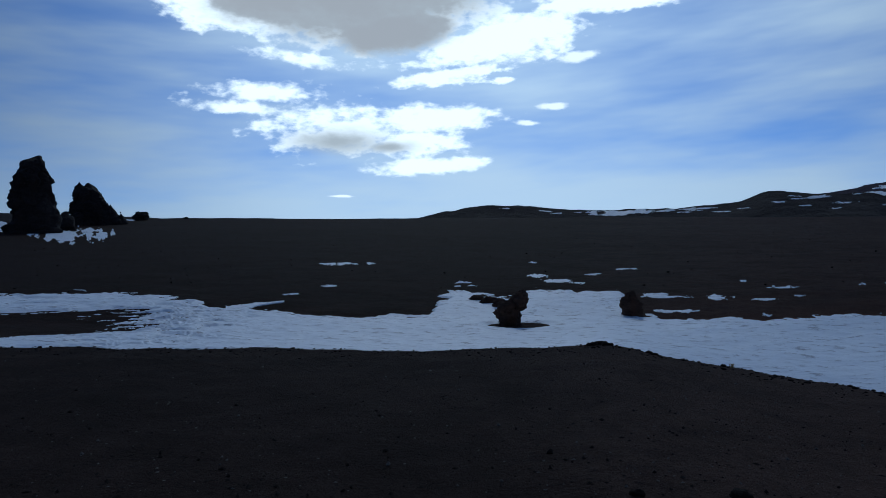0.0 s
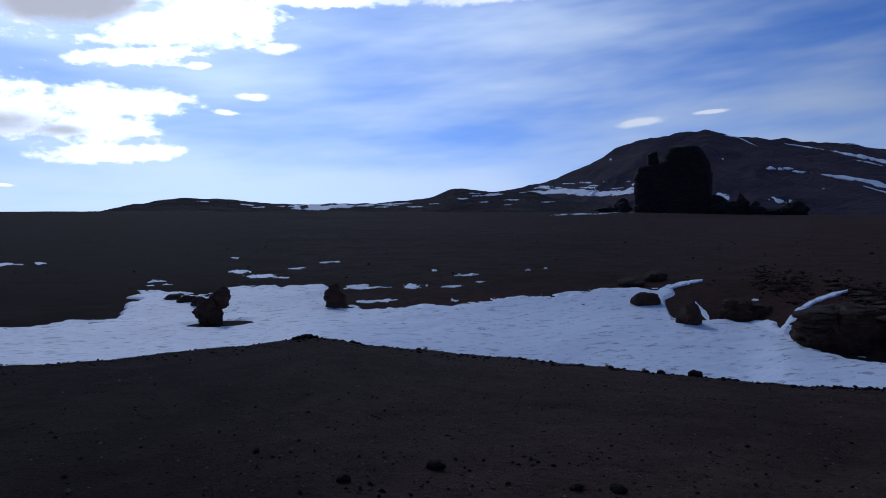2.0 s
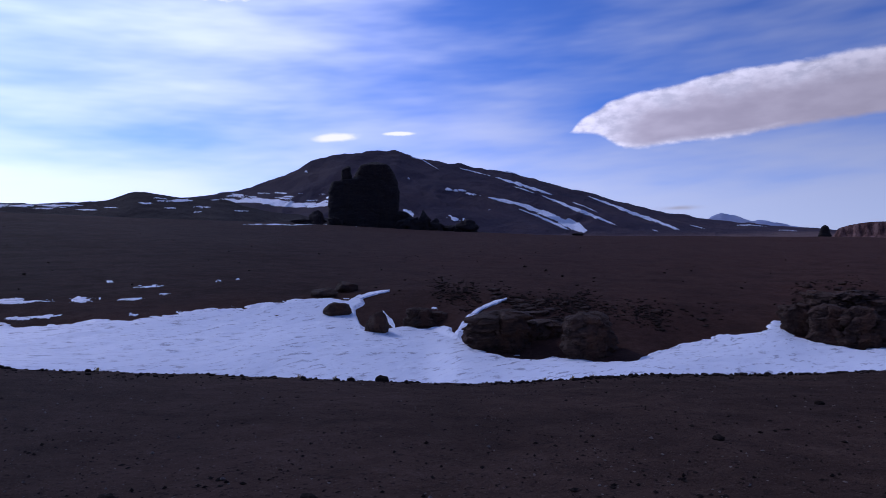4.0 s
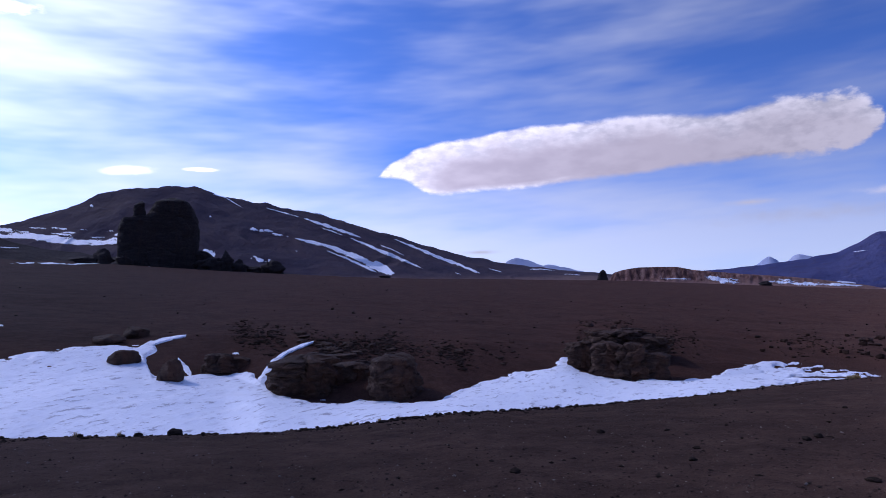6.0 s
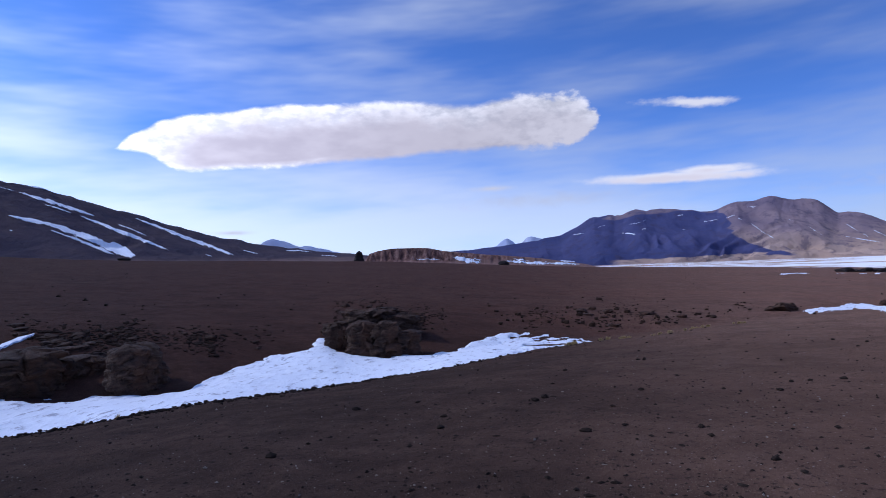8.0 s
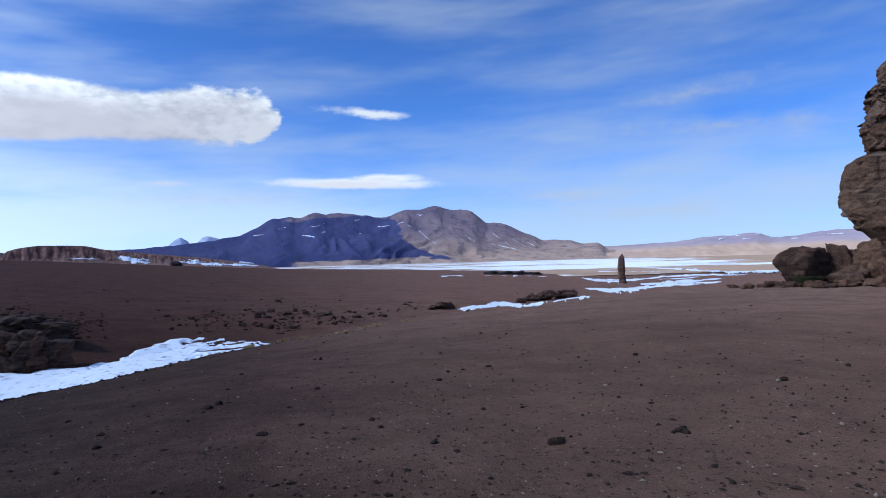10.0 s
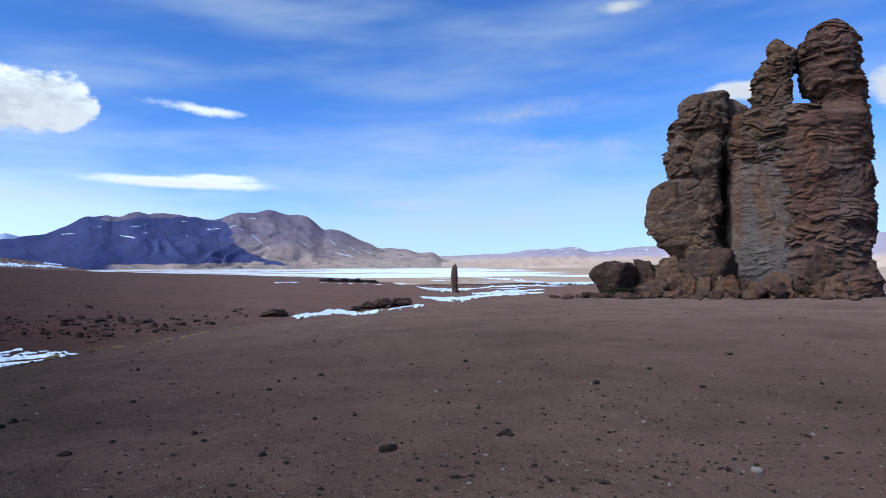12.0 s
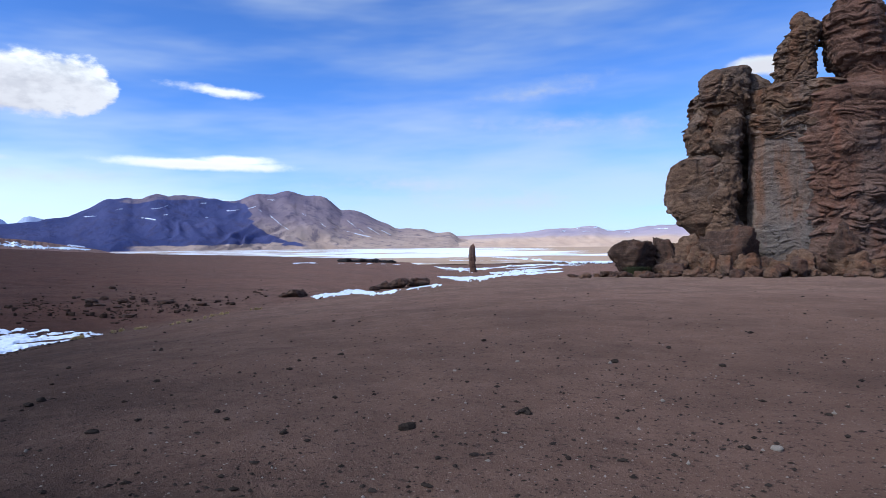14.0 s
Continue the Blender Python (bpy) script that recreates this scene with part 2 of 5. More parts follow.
def rock_material(name, dark, main, pale, red, scale=1.0, layers=2.2, grey=0.0):
    mat, g, s, p = material(name, 0.9, 0.25)
    band = g.noise(p, 0.55 * scale, 6.0, 0.65, (0.35, 0.35, layers))
    blot = g.noise(p, 0.22 * scale, 5.0, 0.6)
    lump = g.noise(p, 1.7 * scale, 5.0, 0.65)
    fine = g.noise(p, 6.0 * scale, 7.0, 0.7)
    runs = g.noise(p, 0.5 * scale, 4.0, 0.6, (1.0, 1.0, 0.16))
    c = g.ramp(g.m("ADD", g.m("MULTIPLY", band, 0.5), g.m("MULTIPLY", lump, 0.5)), [(0.32, dark), (0.5, main), (0.68, pale)])
    c = g.mix(g.smooth(runs, 0.5, 0.68, 0.0, 0.75), c, (*red, 1))
    if grey:
        c = g.mix(g.smooth(blot, 0.48, 0.6, 0.0, grey), c, (0.165, 0.148, 0.135, 1))
    c = g.mix(g.smooth(fine, 0.56, 0.74, 0.0, 0.75), c, tuple(0.4 * v for v in dark) + (1,))
    # pits: sunk in the relief, with their shade put into the colour
    pit = g.smooth(g.noise(p, 2.6 * scale, 3.0, 0.6), 0.6, 0.7)
    c = g.mix(g.m("MULTIPLY", pit, 0.6), c, tuple(0.35 * v for v in dark) + (1,))
    g.put(s.inputs["Base Color"], c)
    relief = g.m("ADD", g.m("ADD", g.m("MULTIPLY", band, 0.6), g.m("MULTIPLY", lump, 1.3)), g.m("SUBTRACT", fine, pit))
    bump(g, s, relief, 0.2 / scale, 1.0)
    return mat


def plain_material(name, a, b, scale, spec=0.2):
    mat, g, s, p = material(name, 0.85, spec)
    n = g.noise(p, scale, 6.0, 0.65)
    g.put(s.inputs["Base Color"], g.ramp(n, [(0.3, a), (0.7, b)]))
    bump(g, s, n, 0.25 / scale, 0.6)
    return mat


def mountain_material(name, a, b, c, scale, relief=0.7):
    mat, g, s, p = material(name, 0.95, 0.1)
    wide, fine = g.noise(p, scale, 6.0, 0.6), g.noise(p, scale * 7, 6.0, 0.65, (1, 1, 0.4))
    col = g.ramp(wide, [(0.3, a), (0.5, b), (0.72, c)])
    col = g.mix(g.smooth(fine, 0.5, 0.75, 0.0, 0.45), col, tuple(0.6 * v for v in a) + (1,))
    g.put(s.inputs["Base Color"], col)
    bump(g, s, fine, 0.12 / scale, relief)
    return mat


def volcano_material():
    """Dark violet scree over a paler, sandy apron."""
    mat, g, s, p = material("volcano_scree", 0.95, 0.06)
    wide, fine = g.noise(p, 0.004, 6.0, 0.6), g.noise(p, 0.028, 6.0, 0.65, (1, 1, 0.4))
    split = g.node("ShaderNodeSeparateXYZ")
    g.put(split.inputs[0], p)
    col = g.ramp(wide, [(0.3, (0.062, 0.052, 0.078)), (0.5, (0.095, 0.072, 0.09)), (0.72, (0.135, 0.097, 0.098))])
    col = g.mix(g.smooth(g.m("ADD", split.outputs[2], g.m("MULTIPLY", g.m("SUBTRACT", wide, 0.5), 70.0)), 80.0, 42.0, 0.0, 0.85), col, (0.3, 0.2, 0.165, 1))
    col = g.mix(g.smooth(fine, 0.5, 0.75, 0.0, 0.45), col, (0.045, 0.037, 0.052, 1))
    g.put(s.inputs["Base Color"], col)
    bump(g, s, fine, 30.0, 0.7)
    return mat


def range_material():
    """Bare slopes with cloud shadow and violet haze painted into their colour, and paler scree."""
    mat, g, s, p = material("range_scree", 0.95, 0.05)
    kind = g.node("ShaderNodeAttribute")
    kind.attribute_name = "lit_pale_slope"
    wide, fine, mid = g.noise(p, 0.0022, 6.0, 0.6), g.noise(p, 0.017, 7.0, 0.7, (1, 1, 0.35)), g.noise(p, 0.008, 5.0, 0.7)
    # the blue and violet of distant haze is put into these rock colours
    cloud_shaded = g.ramp(wide, [(0.3, (0.054, 0.068, 0.175)), (0.7, (0.098, 0.104, 0.225))])
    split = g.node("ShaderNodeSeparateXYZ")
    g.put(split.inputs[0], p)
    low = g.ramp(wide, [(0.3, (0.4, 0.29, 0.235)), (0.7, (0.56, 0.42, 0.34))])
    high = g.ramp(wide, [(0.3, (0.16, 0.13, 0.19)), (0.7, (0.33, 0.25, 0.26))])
    painted_light = g.mix(g.smooth(g.m("ADD", split.outputs[2], g.m("MULTIPLY", g.m("SUBTRACT", mid, 0.5), 160.0)), 10.0, 190.0), low, high)
    # northern slopes get the painted cloud shadow, the rest the sunlit colour
    c = g.mix(g.smooth(g.m("ADD", kind.outputs["Fac"], g.m("MULTIPLY", g.m("SUBTRACT", mid, 0.5), 0.9)), 0.35, 0.65), cloud_shaded, painted_light)
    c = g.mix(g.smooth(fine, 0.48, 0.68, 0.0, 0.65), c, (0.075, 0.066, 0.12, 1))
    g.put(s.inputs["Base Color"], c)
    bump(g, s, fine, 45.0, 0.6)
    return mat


def mesa_material():
    """A red cliff with upright streaks, under a crust and over paler talus."""
    mat, g, s, p = material("mesa_rock", 0.9, 0.15)
    streak, fine = g.noise(p, 0.13, 5.0, 0.7, (1.0, 1.0, 0.05)), g.noise(p, 0.3, 5.0, 0.65)
    split = g.node("ShaderNodeSeparateXYZ")
    g.put(split.inputs[0], p)
    up = g.m("ADD", split.outputs[2], g.m("MULTIPLY", g.m("SUBTRACT", g.noise(p, 0.03, 4.0, 0.6), 0.5), 14.0))
    c = g.ramp(streak, [(0.38, (0.09, 0.046, 0.042)), (0.5, (0.24, 0.125, 0.1)), (0.64, (0.42, 0.26, 0.21))])
    c = g.mix(g.smooth(up, 33.0, 37.0), c, (0.17, 0.088, 0.07, 1))
    c = g.mix(g.smooth(up, 17.0, 9.0), c, g.ramp(fine, [(0.3, (0.2, 0.115, 0.095)), (0.7, (0.32, 0.2, 0.165))]))
    g.put(s.inputs["Base Color"], c)
    bump(g, s, g.m("ADD", streak, g.m("MULTIPLY", fine, 0.4)), 5.0, 0.8)
    return mat


def far_material():
    """Tan sand slopes with bare violet-grey tops."""
    mat, g, s, p = material("far_hills", 0.95, 0.03)
    wide, fine = g.noise(p, 0.0016, 6.0, 0.6), g.noise(p, 0.011, 6.0, 0.65, (1, 1, 0.4))
    split = g.node("ShaderNodeSeparateXYZ")
    g.put(split.inputs[0], p)
    sand = g.ramp(wide, [(0.3, (0.46, 0.32, 0.24)), (0.7, (0.6, 0.44, 0.33))])
    bare = g.ramp(wide, [(0.3, (0.27, 0.23, 0.29)), (0.7, (0.4, 0.33, 0.36))])
    c = g.mix(g.smooth(g.m("ADD", split.outputs[2], g.m("MULTIPLY", g.m("SUBTRACT", wide, 0.5), 90.0)), 30.0, 78.0), sand, bare)
    c = g.mix(g.smooth(fine, 0.52, 0.75, 0.0, 0.3), c, (0.24, 0.19, 0.2, 1))
    g.put(s.inputs["Base Color"], c)
    bump(g, s, fine, 40.0, 0.3)
    return mat


def salt_material():
    mat, g, s, p = material("salt", 0.75, 0.06)
    wide, fine = g.noise(p, 0.0045, 6.0, 0.62), g.noise(p, 0.02, 5.0, 0.65)
    f = g.m("ADD", wide, g.m("MULTIPLY", g.m("SUBTRACT", fine, 0.5), 0.4))
    split = g.node("ShaderNodeSeparateXYZ")
    g.put(split.inputs[0], p)
    east, north = split.outputs[0], split.outputs[1]
    dune = g.smooth(g.m("SUBTRACT", g.m("MULTIPLY", north, -1.0), g.m("MULTIPLY", east, 0.78)), 0.0, 420.0, 0.0, 0.3)
    far = g.node("ShaderNodeVectorMath", operation="LENGTH")
    g.put(far.inputs[0], p)
    shore = g.smooth(g.m("SUBTRACT", g.m("MULTIPLY", north, -1.0), g.m("MULTIPLY", east, 0.5)), -40.0, 120.0)
    dune = g.m("ADD", dune, g.m("MULTIPLY", shore, g.smooth(far.outputs["Value"], 560.0, 820.0, 0.1, -0.1)))
    sand = g.ramp(fine, [(0.3, (0.32, 0.21, 0.14)), (0.7, (0.44, 0.31, 0.21))])
    g.put(s.inputs["Base Color"], g.mix(g.smooth(g.m("SUBTRACT", f, dune), 0.46, 0.53), sand, (0.78, 0.80, 0.83, 1)))
    return mat


SOIL, SNOW, SALT = soil_material(), snow_material(), salt_material()
CLIFF_ROCK = rock_material("cliff_rock", (0.034, 0.021, 0.015), (0.118, 0.066, 0.04), (0.235, 0.145, 0.09), (0.165, 0.07, 0.035), 1.0, 2.2, 0.2)
WALL_ROCK = rock_material("wall_rock", (0.07, 0.053, 0.044), (0.175, 0.13, 0.104), (0.27, 0.215, 0.18), (0.21, 0.096, 0.05), 0.9, 2.6, 0.4)
TOWER_ROCK = rock_material("tower_rock", (0.034, 0.021, 0.018), (0.122, 0.061, 0.041), (0.21, 0.118, 0.083), (0.175, 0.068, 0.038), 0.9, 3.4, 0.2)
BANK_ROCK = rock_material("bank_rock", (0.02, 0.013, 0.01), (0.07, 0.039, 0.027), (0.145, 0.088, 0.06), (0.105, 0.048, 0.028), 1.6, 4.5)
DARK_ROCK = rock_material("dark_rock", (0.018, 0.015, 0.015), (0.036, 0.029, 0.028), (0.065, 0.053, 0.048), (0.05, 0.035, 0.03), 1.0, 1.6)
MESA_ROCK = mesa_material()
STONE = plain_material("stone", (0.016, 0.012, 0.01), (0.05, 0.037, 0.03), 9.0, 0.03)
PALE_STONE = plain_material("pale_stone", (0.13, 0.105, 0.088), (0.28, 0.24, 0.2), 20.0)
VOLCANO = volcano_material()
HILL = mountain_material("dark_scree", (0.03, 0.027, 0.03), (0.05, 0.04, 0.04), (0.08, 0.062, 0.055), 0.006)
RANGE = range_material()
FAR = far_material()
# aerial haze is put into the peaks' pale blue base colour
PEAKS = mountain_material("haze_blue_scree", (0.36, 0.42, 0.6), (0.46, 0.52, 0.68), (0.7, 0.73, 0.8), 0.003, 0.3)
RUBBLE = plain_material("rubble", (0.02, 0.013, 0.01), (0.08, 0.049, 0.036), 1.3, 0.04)
GRASS = plain_material("dry_grass", (0.3, 0.22, 0.09), (0.56, 0.43, 0.2), 6.0)
SHRUB = plain_material("shrub_green", (0.026, 0.03, 0.014), (0.055, 0.056, 0.024), 4.0)



# ---- noise, curves and mesh helpers ----
def vnoise(p, seed=0):
    """Smooth lattice noise in -1..1 for an array of points."""
    p = np.asarray(p, float)
    i = np.floor(p).astype(np.int64)
    f = p - i
    f = f * f * f * (f * (f * 6 - 15) + 10)
    total = np.zeros(len(p))
    for dx in (0, 1):
        for dy in (0, 1):
            for dz in (0, 1):
                h = (i[:, 0] + dx) * 374761393 + (i[:, 1] + dy) * 668265263 + (i[:, 2] + dz) * 2147483629 + seed * 974711
                h = (h ^ (h >> 13)) * 1274126177 & 0xFFFFFFFF
                h = (h ^ (h >> 16)) & 0xFFFF
                w = (f[:, 0] if dx else 1 - f[:, 0]) * (f[:, 1] if dy else 1 - f[:, 1]) * (f[:, 2] if dz else 1 - f[:, 2])
                total += w * (h / 32767.5 - 1)
    return total


def fbm(p, octaves=4, seed=0, gain=0.5):
    p, total, k = np.asarray(p, float), 0.0, 1.0
    for o in range(octaves):
        total = total + k * vnoise(p * 2 ** o + 17.3 * o, seed + o)
        k *= gain
    return total


def cells(p, seed=0):
    """Cell noise: a random number for each point's cell, and how far the point is from the cell's border."""
    i = np.floor(p).astype(np.int64)
    f1, f2, who = np.full(len(p), 9.0), np.full(len(p), 9.0), np.zeros(len(p))
    for dx in (-1, 0, 1):
        for dy in (-1, 0, 1):
            for dz in (-1, 0, 1):
                c = i + np.array([dx, dy, dz])
                h = c[:, 0] * 73856093 ^ c[:, 1] * 19349663 ^ c[:, 2] * 83492791 ^ seed * 2654435
                h = (h * 1103515245 + 12345) & 0x7FFFFFFF
                h2 = (h * 1103515245 + 12345) & 0x7FFFFFFF
                h3 = (h2 * 1103515245 + 12345) & 0x7FFFFFFF
                q = c + np.stack([(h >> 8) % 1000, (h2 >> 8) % 1000, (h3 >> 8) % 1000], -1) / 1000.0
                d = np.sqrt(((p - q) ** 2).sum(1))
                near = d < f1
                f2 = np.where(near, f1, np.minimum(f2, d))
                who = np.where(near, ((h3 >> 4) % 997) / 498.5 - 1, who)
                f1 = np.where(near, d, f1)
    return who, f2 - f1


def knots(pairs):
    """A smooth curve through (x, y) pairs, without overshoot."""
    xs, ys = np.array([a for a, b in pairs], float), np.array([b for a, b in pairs], float)
    d = np.diff(ys) / np.diff(xs)
    m = np.zeros(len(xs))
    same = d[:-1] * d[1:] > 0
    m[1:-1][same] = 2 * d[:-1][same] * d[1:][same] / (d[:-1] + d[1:])[same]
    m[0], m[-1] = d[0], d[-1]

    def curve(x):
        x = np.clip(np.asarray(x, float), xs[0], xs[-1])
        k = np.clip(np.searchsorted(xs, x) - 1, 0, len(xs) - 2)
        h = xs[k + 1] - xs[k]
        t = (x - xs[k]) / h
        return ((1 + 2 * t) * (1 - t) ** 2 * ys[k] + t * (1 - t) ** 2 * h * m[k] + t * t * (3 - 2 * t) * ys[k + 1] + t * t * (t - 1) * h * m[k + 1])

    return curve


def turn(az):
    """An azimuth in degrees, from -60 up to 300."""
    return (np.asarray(az, float) + 60) % 360 - 60


def ramp01(x, lo, hi):
    t = np.clip((x - lo) / (hi - lo), 0, 1)
    return t * t * (3 - 2 * t)


def mesh_ob(name, verts, faces, mat, parent=None, label="", category="", group="", kind="", smooth=True):
    me = bpy.data.meshes.new(name)
    me.from_pydata([tuple(v) for v in np.asarray(verts).tolist()], [], faces if isinstance(faces, list) else faces.tolist())
    me.materials.append(mat)
    if smooth:
        me.polygons.foreach_set("use_smooth", np.ones(len(me.polygons), bool))
    ob = new(name, me)
    if parent:
        ob.parent = parent
    return tagged(ob, label, category, group, kind)


def grid_faces(nu, nv, wrap=False):
    i, j = np.meshgrid(np.arange(nu if wrap else nu - 1), np.arange(nv - 1), indexing="ij")
    i2 = (i + 1) % nu
    return np.stack([i * nv + j, i2 * nv + j, i2 * nv + j + 1, i * nv + j + 1], -1).reshape(-1, 4)


def spot(az, r):
    a = np.radians(az)
    return np.stack([r * np.sin(a), r * np.cos(a)], -1)


# ---- the lie of the land: by azimuth, the brow of the slope, the gully's foot, the lip of its far bank, the edge of the plain ----
BROW_EL = knots([(-60, -4.6), (-40, -5.2), (-18, -6.5), (0, -7.05), (7, -7.0), (13, -6.65), (19, -7.5), (26, -8.55), (33, -9.3), (45, -10.15), (54, -10.6), (62, -10.2), (68, -9.7), (82, -8.75), (93, -7.2), (105, -5.7), (118, -4.25), (128, -3.1), (134, -2.65), (142, -2.45), (160, -2.1), (200, -2.0), (260, -2.6), (300, -4.6)])
BROW_R = knots([(-60, 20), (-40, 17), (0, 15.5), (45, 15.5), (58, 16.5), (68, 18), (82, 22), (93, 28), (105, 38), (118, 48), (128, 56), (140, 66), (160, 84), (200, 90), (260, 60), (300, 20)])
FOOT_EL = knots([(-60, -3.6), (-35, -3.8), (0, -4.35), (15, -4.4), (30, -4.6), (40, -5.2), (48, -6.1), (52, -7.6), (58, -8.7), (65, -9.15), (70, -7.6), (76, -6.5), (80, -7.1), (85, -7.4), (90, -6.7), (100, -6.0), (113, -4.45), (120, -3.75), (128, -3.0), (140, -2.4), (160, -1.95), (200, -1.9), (260, -2.2), (300, -3.6)])
FOOT_R = knots([(-60, 44), (-35, 40), (0, 42), (30, 41), (40, 39), (48, 38), (52, 33), (58, 31), (65, 29.5), (70, 34), (76, 37), (85, 36), (92, 42), (100, 47), (113, 64), (120, 84), (128, 120), (140, 140), (160, 160), (200, 150), (260, 110), (300, 44)])
LIP_EL = knots([(-60, -1.6), (-30, -1.75), (0, -1.9), (30, -2.0), (40, -2.5), (50, -3.0), (60, -3.6), (66, -4.0), (76, -4.2), (82, -3.7), (92, -4.3), (100, -4.1), (113, -3.3), (120, -3.0), (128, -2.5), (140, -2.2), (160, -1.8), (200, -1.5), (260, -1.6), (300, -1.6)])
LIP_R = knots([(-60, 56), (0, 55), (40, 50), (58, 42), (66, 42), (76, 46), (92, 54), (100, 60), (113, 80), (120, 105), (128, 190), (140, 220), (160, 240), (200, 230), (260, 180), (300, 56)])
EDGE_EL = knots([(-60, 3.0), (-33, 3.5), (-20, 3.95), (0, 4.05), (13, 3.9), (33, 3.2), (41, 2.85), (53, 2.0), (69, 1.25), (80, 0.8), (92, 0.12), (100, -0.37), (110, -0.75), (118, -1.3), (124, -2.0), (128, -2.2), (140, -2.0), (160, -1.6), (200, -0.6), (260, 1.0), (300, 3.0)])
EDGE_R = knots([(-60, 330), (80, 340), (100, 420), (118, 380), (128, 310), (160, 330), (300, 330)])
BASIN = -10.0


def land(az, r, rough=1.0):
    """The ground's height at an azimuth and a distance (arrays)."""
    az, r = turn(az), np.asarray(r, float)
    bands = []
    for e, d in ((BROW_EL, BROW_R), (FOOT_EL, FOOT_R), (LIP_EL, LIP_R), (EDGE_EL, EDGE_R)):
        dist = d(az)
        bands.append((dist, EYE + dist * np.tan(np.radians(e(az)))))
    (r1, z1), (r2, z2), (r3, z3), (r4, z4) = bands
    rn = r1 + 0.42 * (r2 - r1) * np.clip(20 / r1, 0.5, 1)
    zn = np.minimum(EYE + rn * np.tan(np.radians(BROW_EL(az))) - 0.3, z1 - 0.2)
    s = r / r1
    h = z1 * s ** 1.5
    t = (r - r1) / (rn - r1)
    brow = z1 + (zn - z1) * (1 - (1 - np.clip(t, 0, 1)) ** 1.8)
    h = np.where(r > r1, brow, h)
    t = np.clip((r - rn) / (r2 - rn), 0, 1)
    h = np.where(r > rn, zn + (z2 - zn) * t, h)
    t = np.clip((r - r2) / (r3 - r2), 0, 1)
    h = np.where(r > r2, z2 + (z3 - z2) * (t * (1.25 - 0.25 * t)), h)
    t = np.clip((r - r3) / (r4 - r3), 0, 1)
    h = np.where(r > r3, z3 + (z4 - z3) * (0.8 * t + 0.4 * t * t - 0.2 * t ** 3), h)
    t = ramp01(r, r4, r4 + 450)
    h = np.where(r > r4, z4 + (BASIN - z4) * t, h)
    if not rough:
        return h
    xy = spot(az, r)
    p = np.concatenate([xy, 0 * xy[..., :1]], -1).reshape(-1, 3)
    fade = np.clip(r / 6, 0.15, 1).ravel() * np.clip(1 - (r.ravel() - 500) / 300, 0, 1)
    n = 0.022 * fbm(p * 1.3, 3, 5) * fade + 0.10 * fbm(p * 0.16, 3, 9) * fade * np.clip(r.ravel() / 30, 0, 1) + 0.5 * fbm(p * 0.02, 2, 3) * np.clip((r.ravel() - 70) / 200, 0, 1) * fade
    return h + rough * n.reshape(h.shape)


def height(az, r):
    return float(land(np.array([az]), np.array([r]))[0])


def reach(az, el, start=4.0, stop=1500.0, surface=land):
    """The distance at which the view from the eye at this elevation first meets the surface."""
    r = np.geomspace(start, stop, 700)
    z = surface(np.full(len(r), float(az)), r)
    up = np.degrees(np.arctan2(z - EYE, r))
    k = np.argmax(up >= el)
    return float(r[k]) if up[k] >= el else float(r[np.argmax(up)])


# how far the soil is darkened to paint its backlit dimness, by azimuth
BACKLIT_SOIL = knots([(-60, 0.9), (-10, 0.88), (5, 0.75), (15, 0.4), (25, 0.16), (40, 0.28), (60, 0.44), (80, 0.6), (93, 0.52), (104, 0.24), (122, 0.04), (140, 0.03), (160, 0.2), (200, 0.4), (300, 0.9)])


def build_ground():
    az = np.concatenate([np.arange(-42, 166, 0.3), np.arange(166, 318, 3.0)])
    r = np.concatenate([[0.3], np.geomspace(0.8, 12, 60), np.arange(12.15, 66, 0.3), np.geomspace(66, 480, 70), np.geomspace(500, 4900, 40)])
    A, R = np.meshgrid(az, r, indexing="ij")
    Z = land(A.ravel(), R.ravel())
    v = np.concatenate([spot(A.ravel(), R.ravel()), Z[:, None]], 1)
    f = grid_faces(len(az), len(r), True).tolist()
    v = np.concatenate([v, [[0, 0, height(0, 0.3)]]])
    f += [[(i + 1) % len(az) * len(r), i * len(r), len(v) - 1] for i in range(len(az))]
    f = [q[::-1] for q in f]
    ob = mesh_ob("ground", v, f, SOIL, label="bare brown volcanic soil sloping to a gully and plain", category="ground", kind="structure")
    a, d = turn(A.ravel()), R.ravel()
    red = ramp01(d, 0.5 * BROW_R(a) + 0.5 * FOOT_R(a), FOOT_R(a) + 2) * (1 - 0.55 * ramp01(a, 86, 112))
    layer = ob.data.attributes.new("red_soil", "FLOAT", "POINT")
    layer.data.foreach_set("value", np.append(red, 0.0))
    layer = ob.data.attributes.new("backlit_soil", "FLOAT", "POINT")
    # darker still over the plain on the sun's side, paler down the southeast slope
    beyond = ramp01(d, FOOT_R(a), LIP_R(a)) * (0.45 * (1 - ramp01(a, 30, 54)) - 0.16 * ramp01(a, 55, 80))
    layer.data.foreach_set("value", np.append(np.clip(BACKLIT_SOIL(a) + beyond, 0, 1.15) - 1.0 * ramp01(d, 9, 34) * ramp01(a, 98, 118) * (1 - ramp01(a, 165, 190)), 0.5))


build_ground()

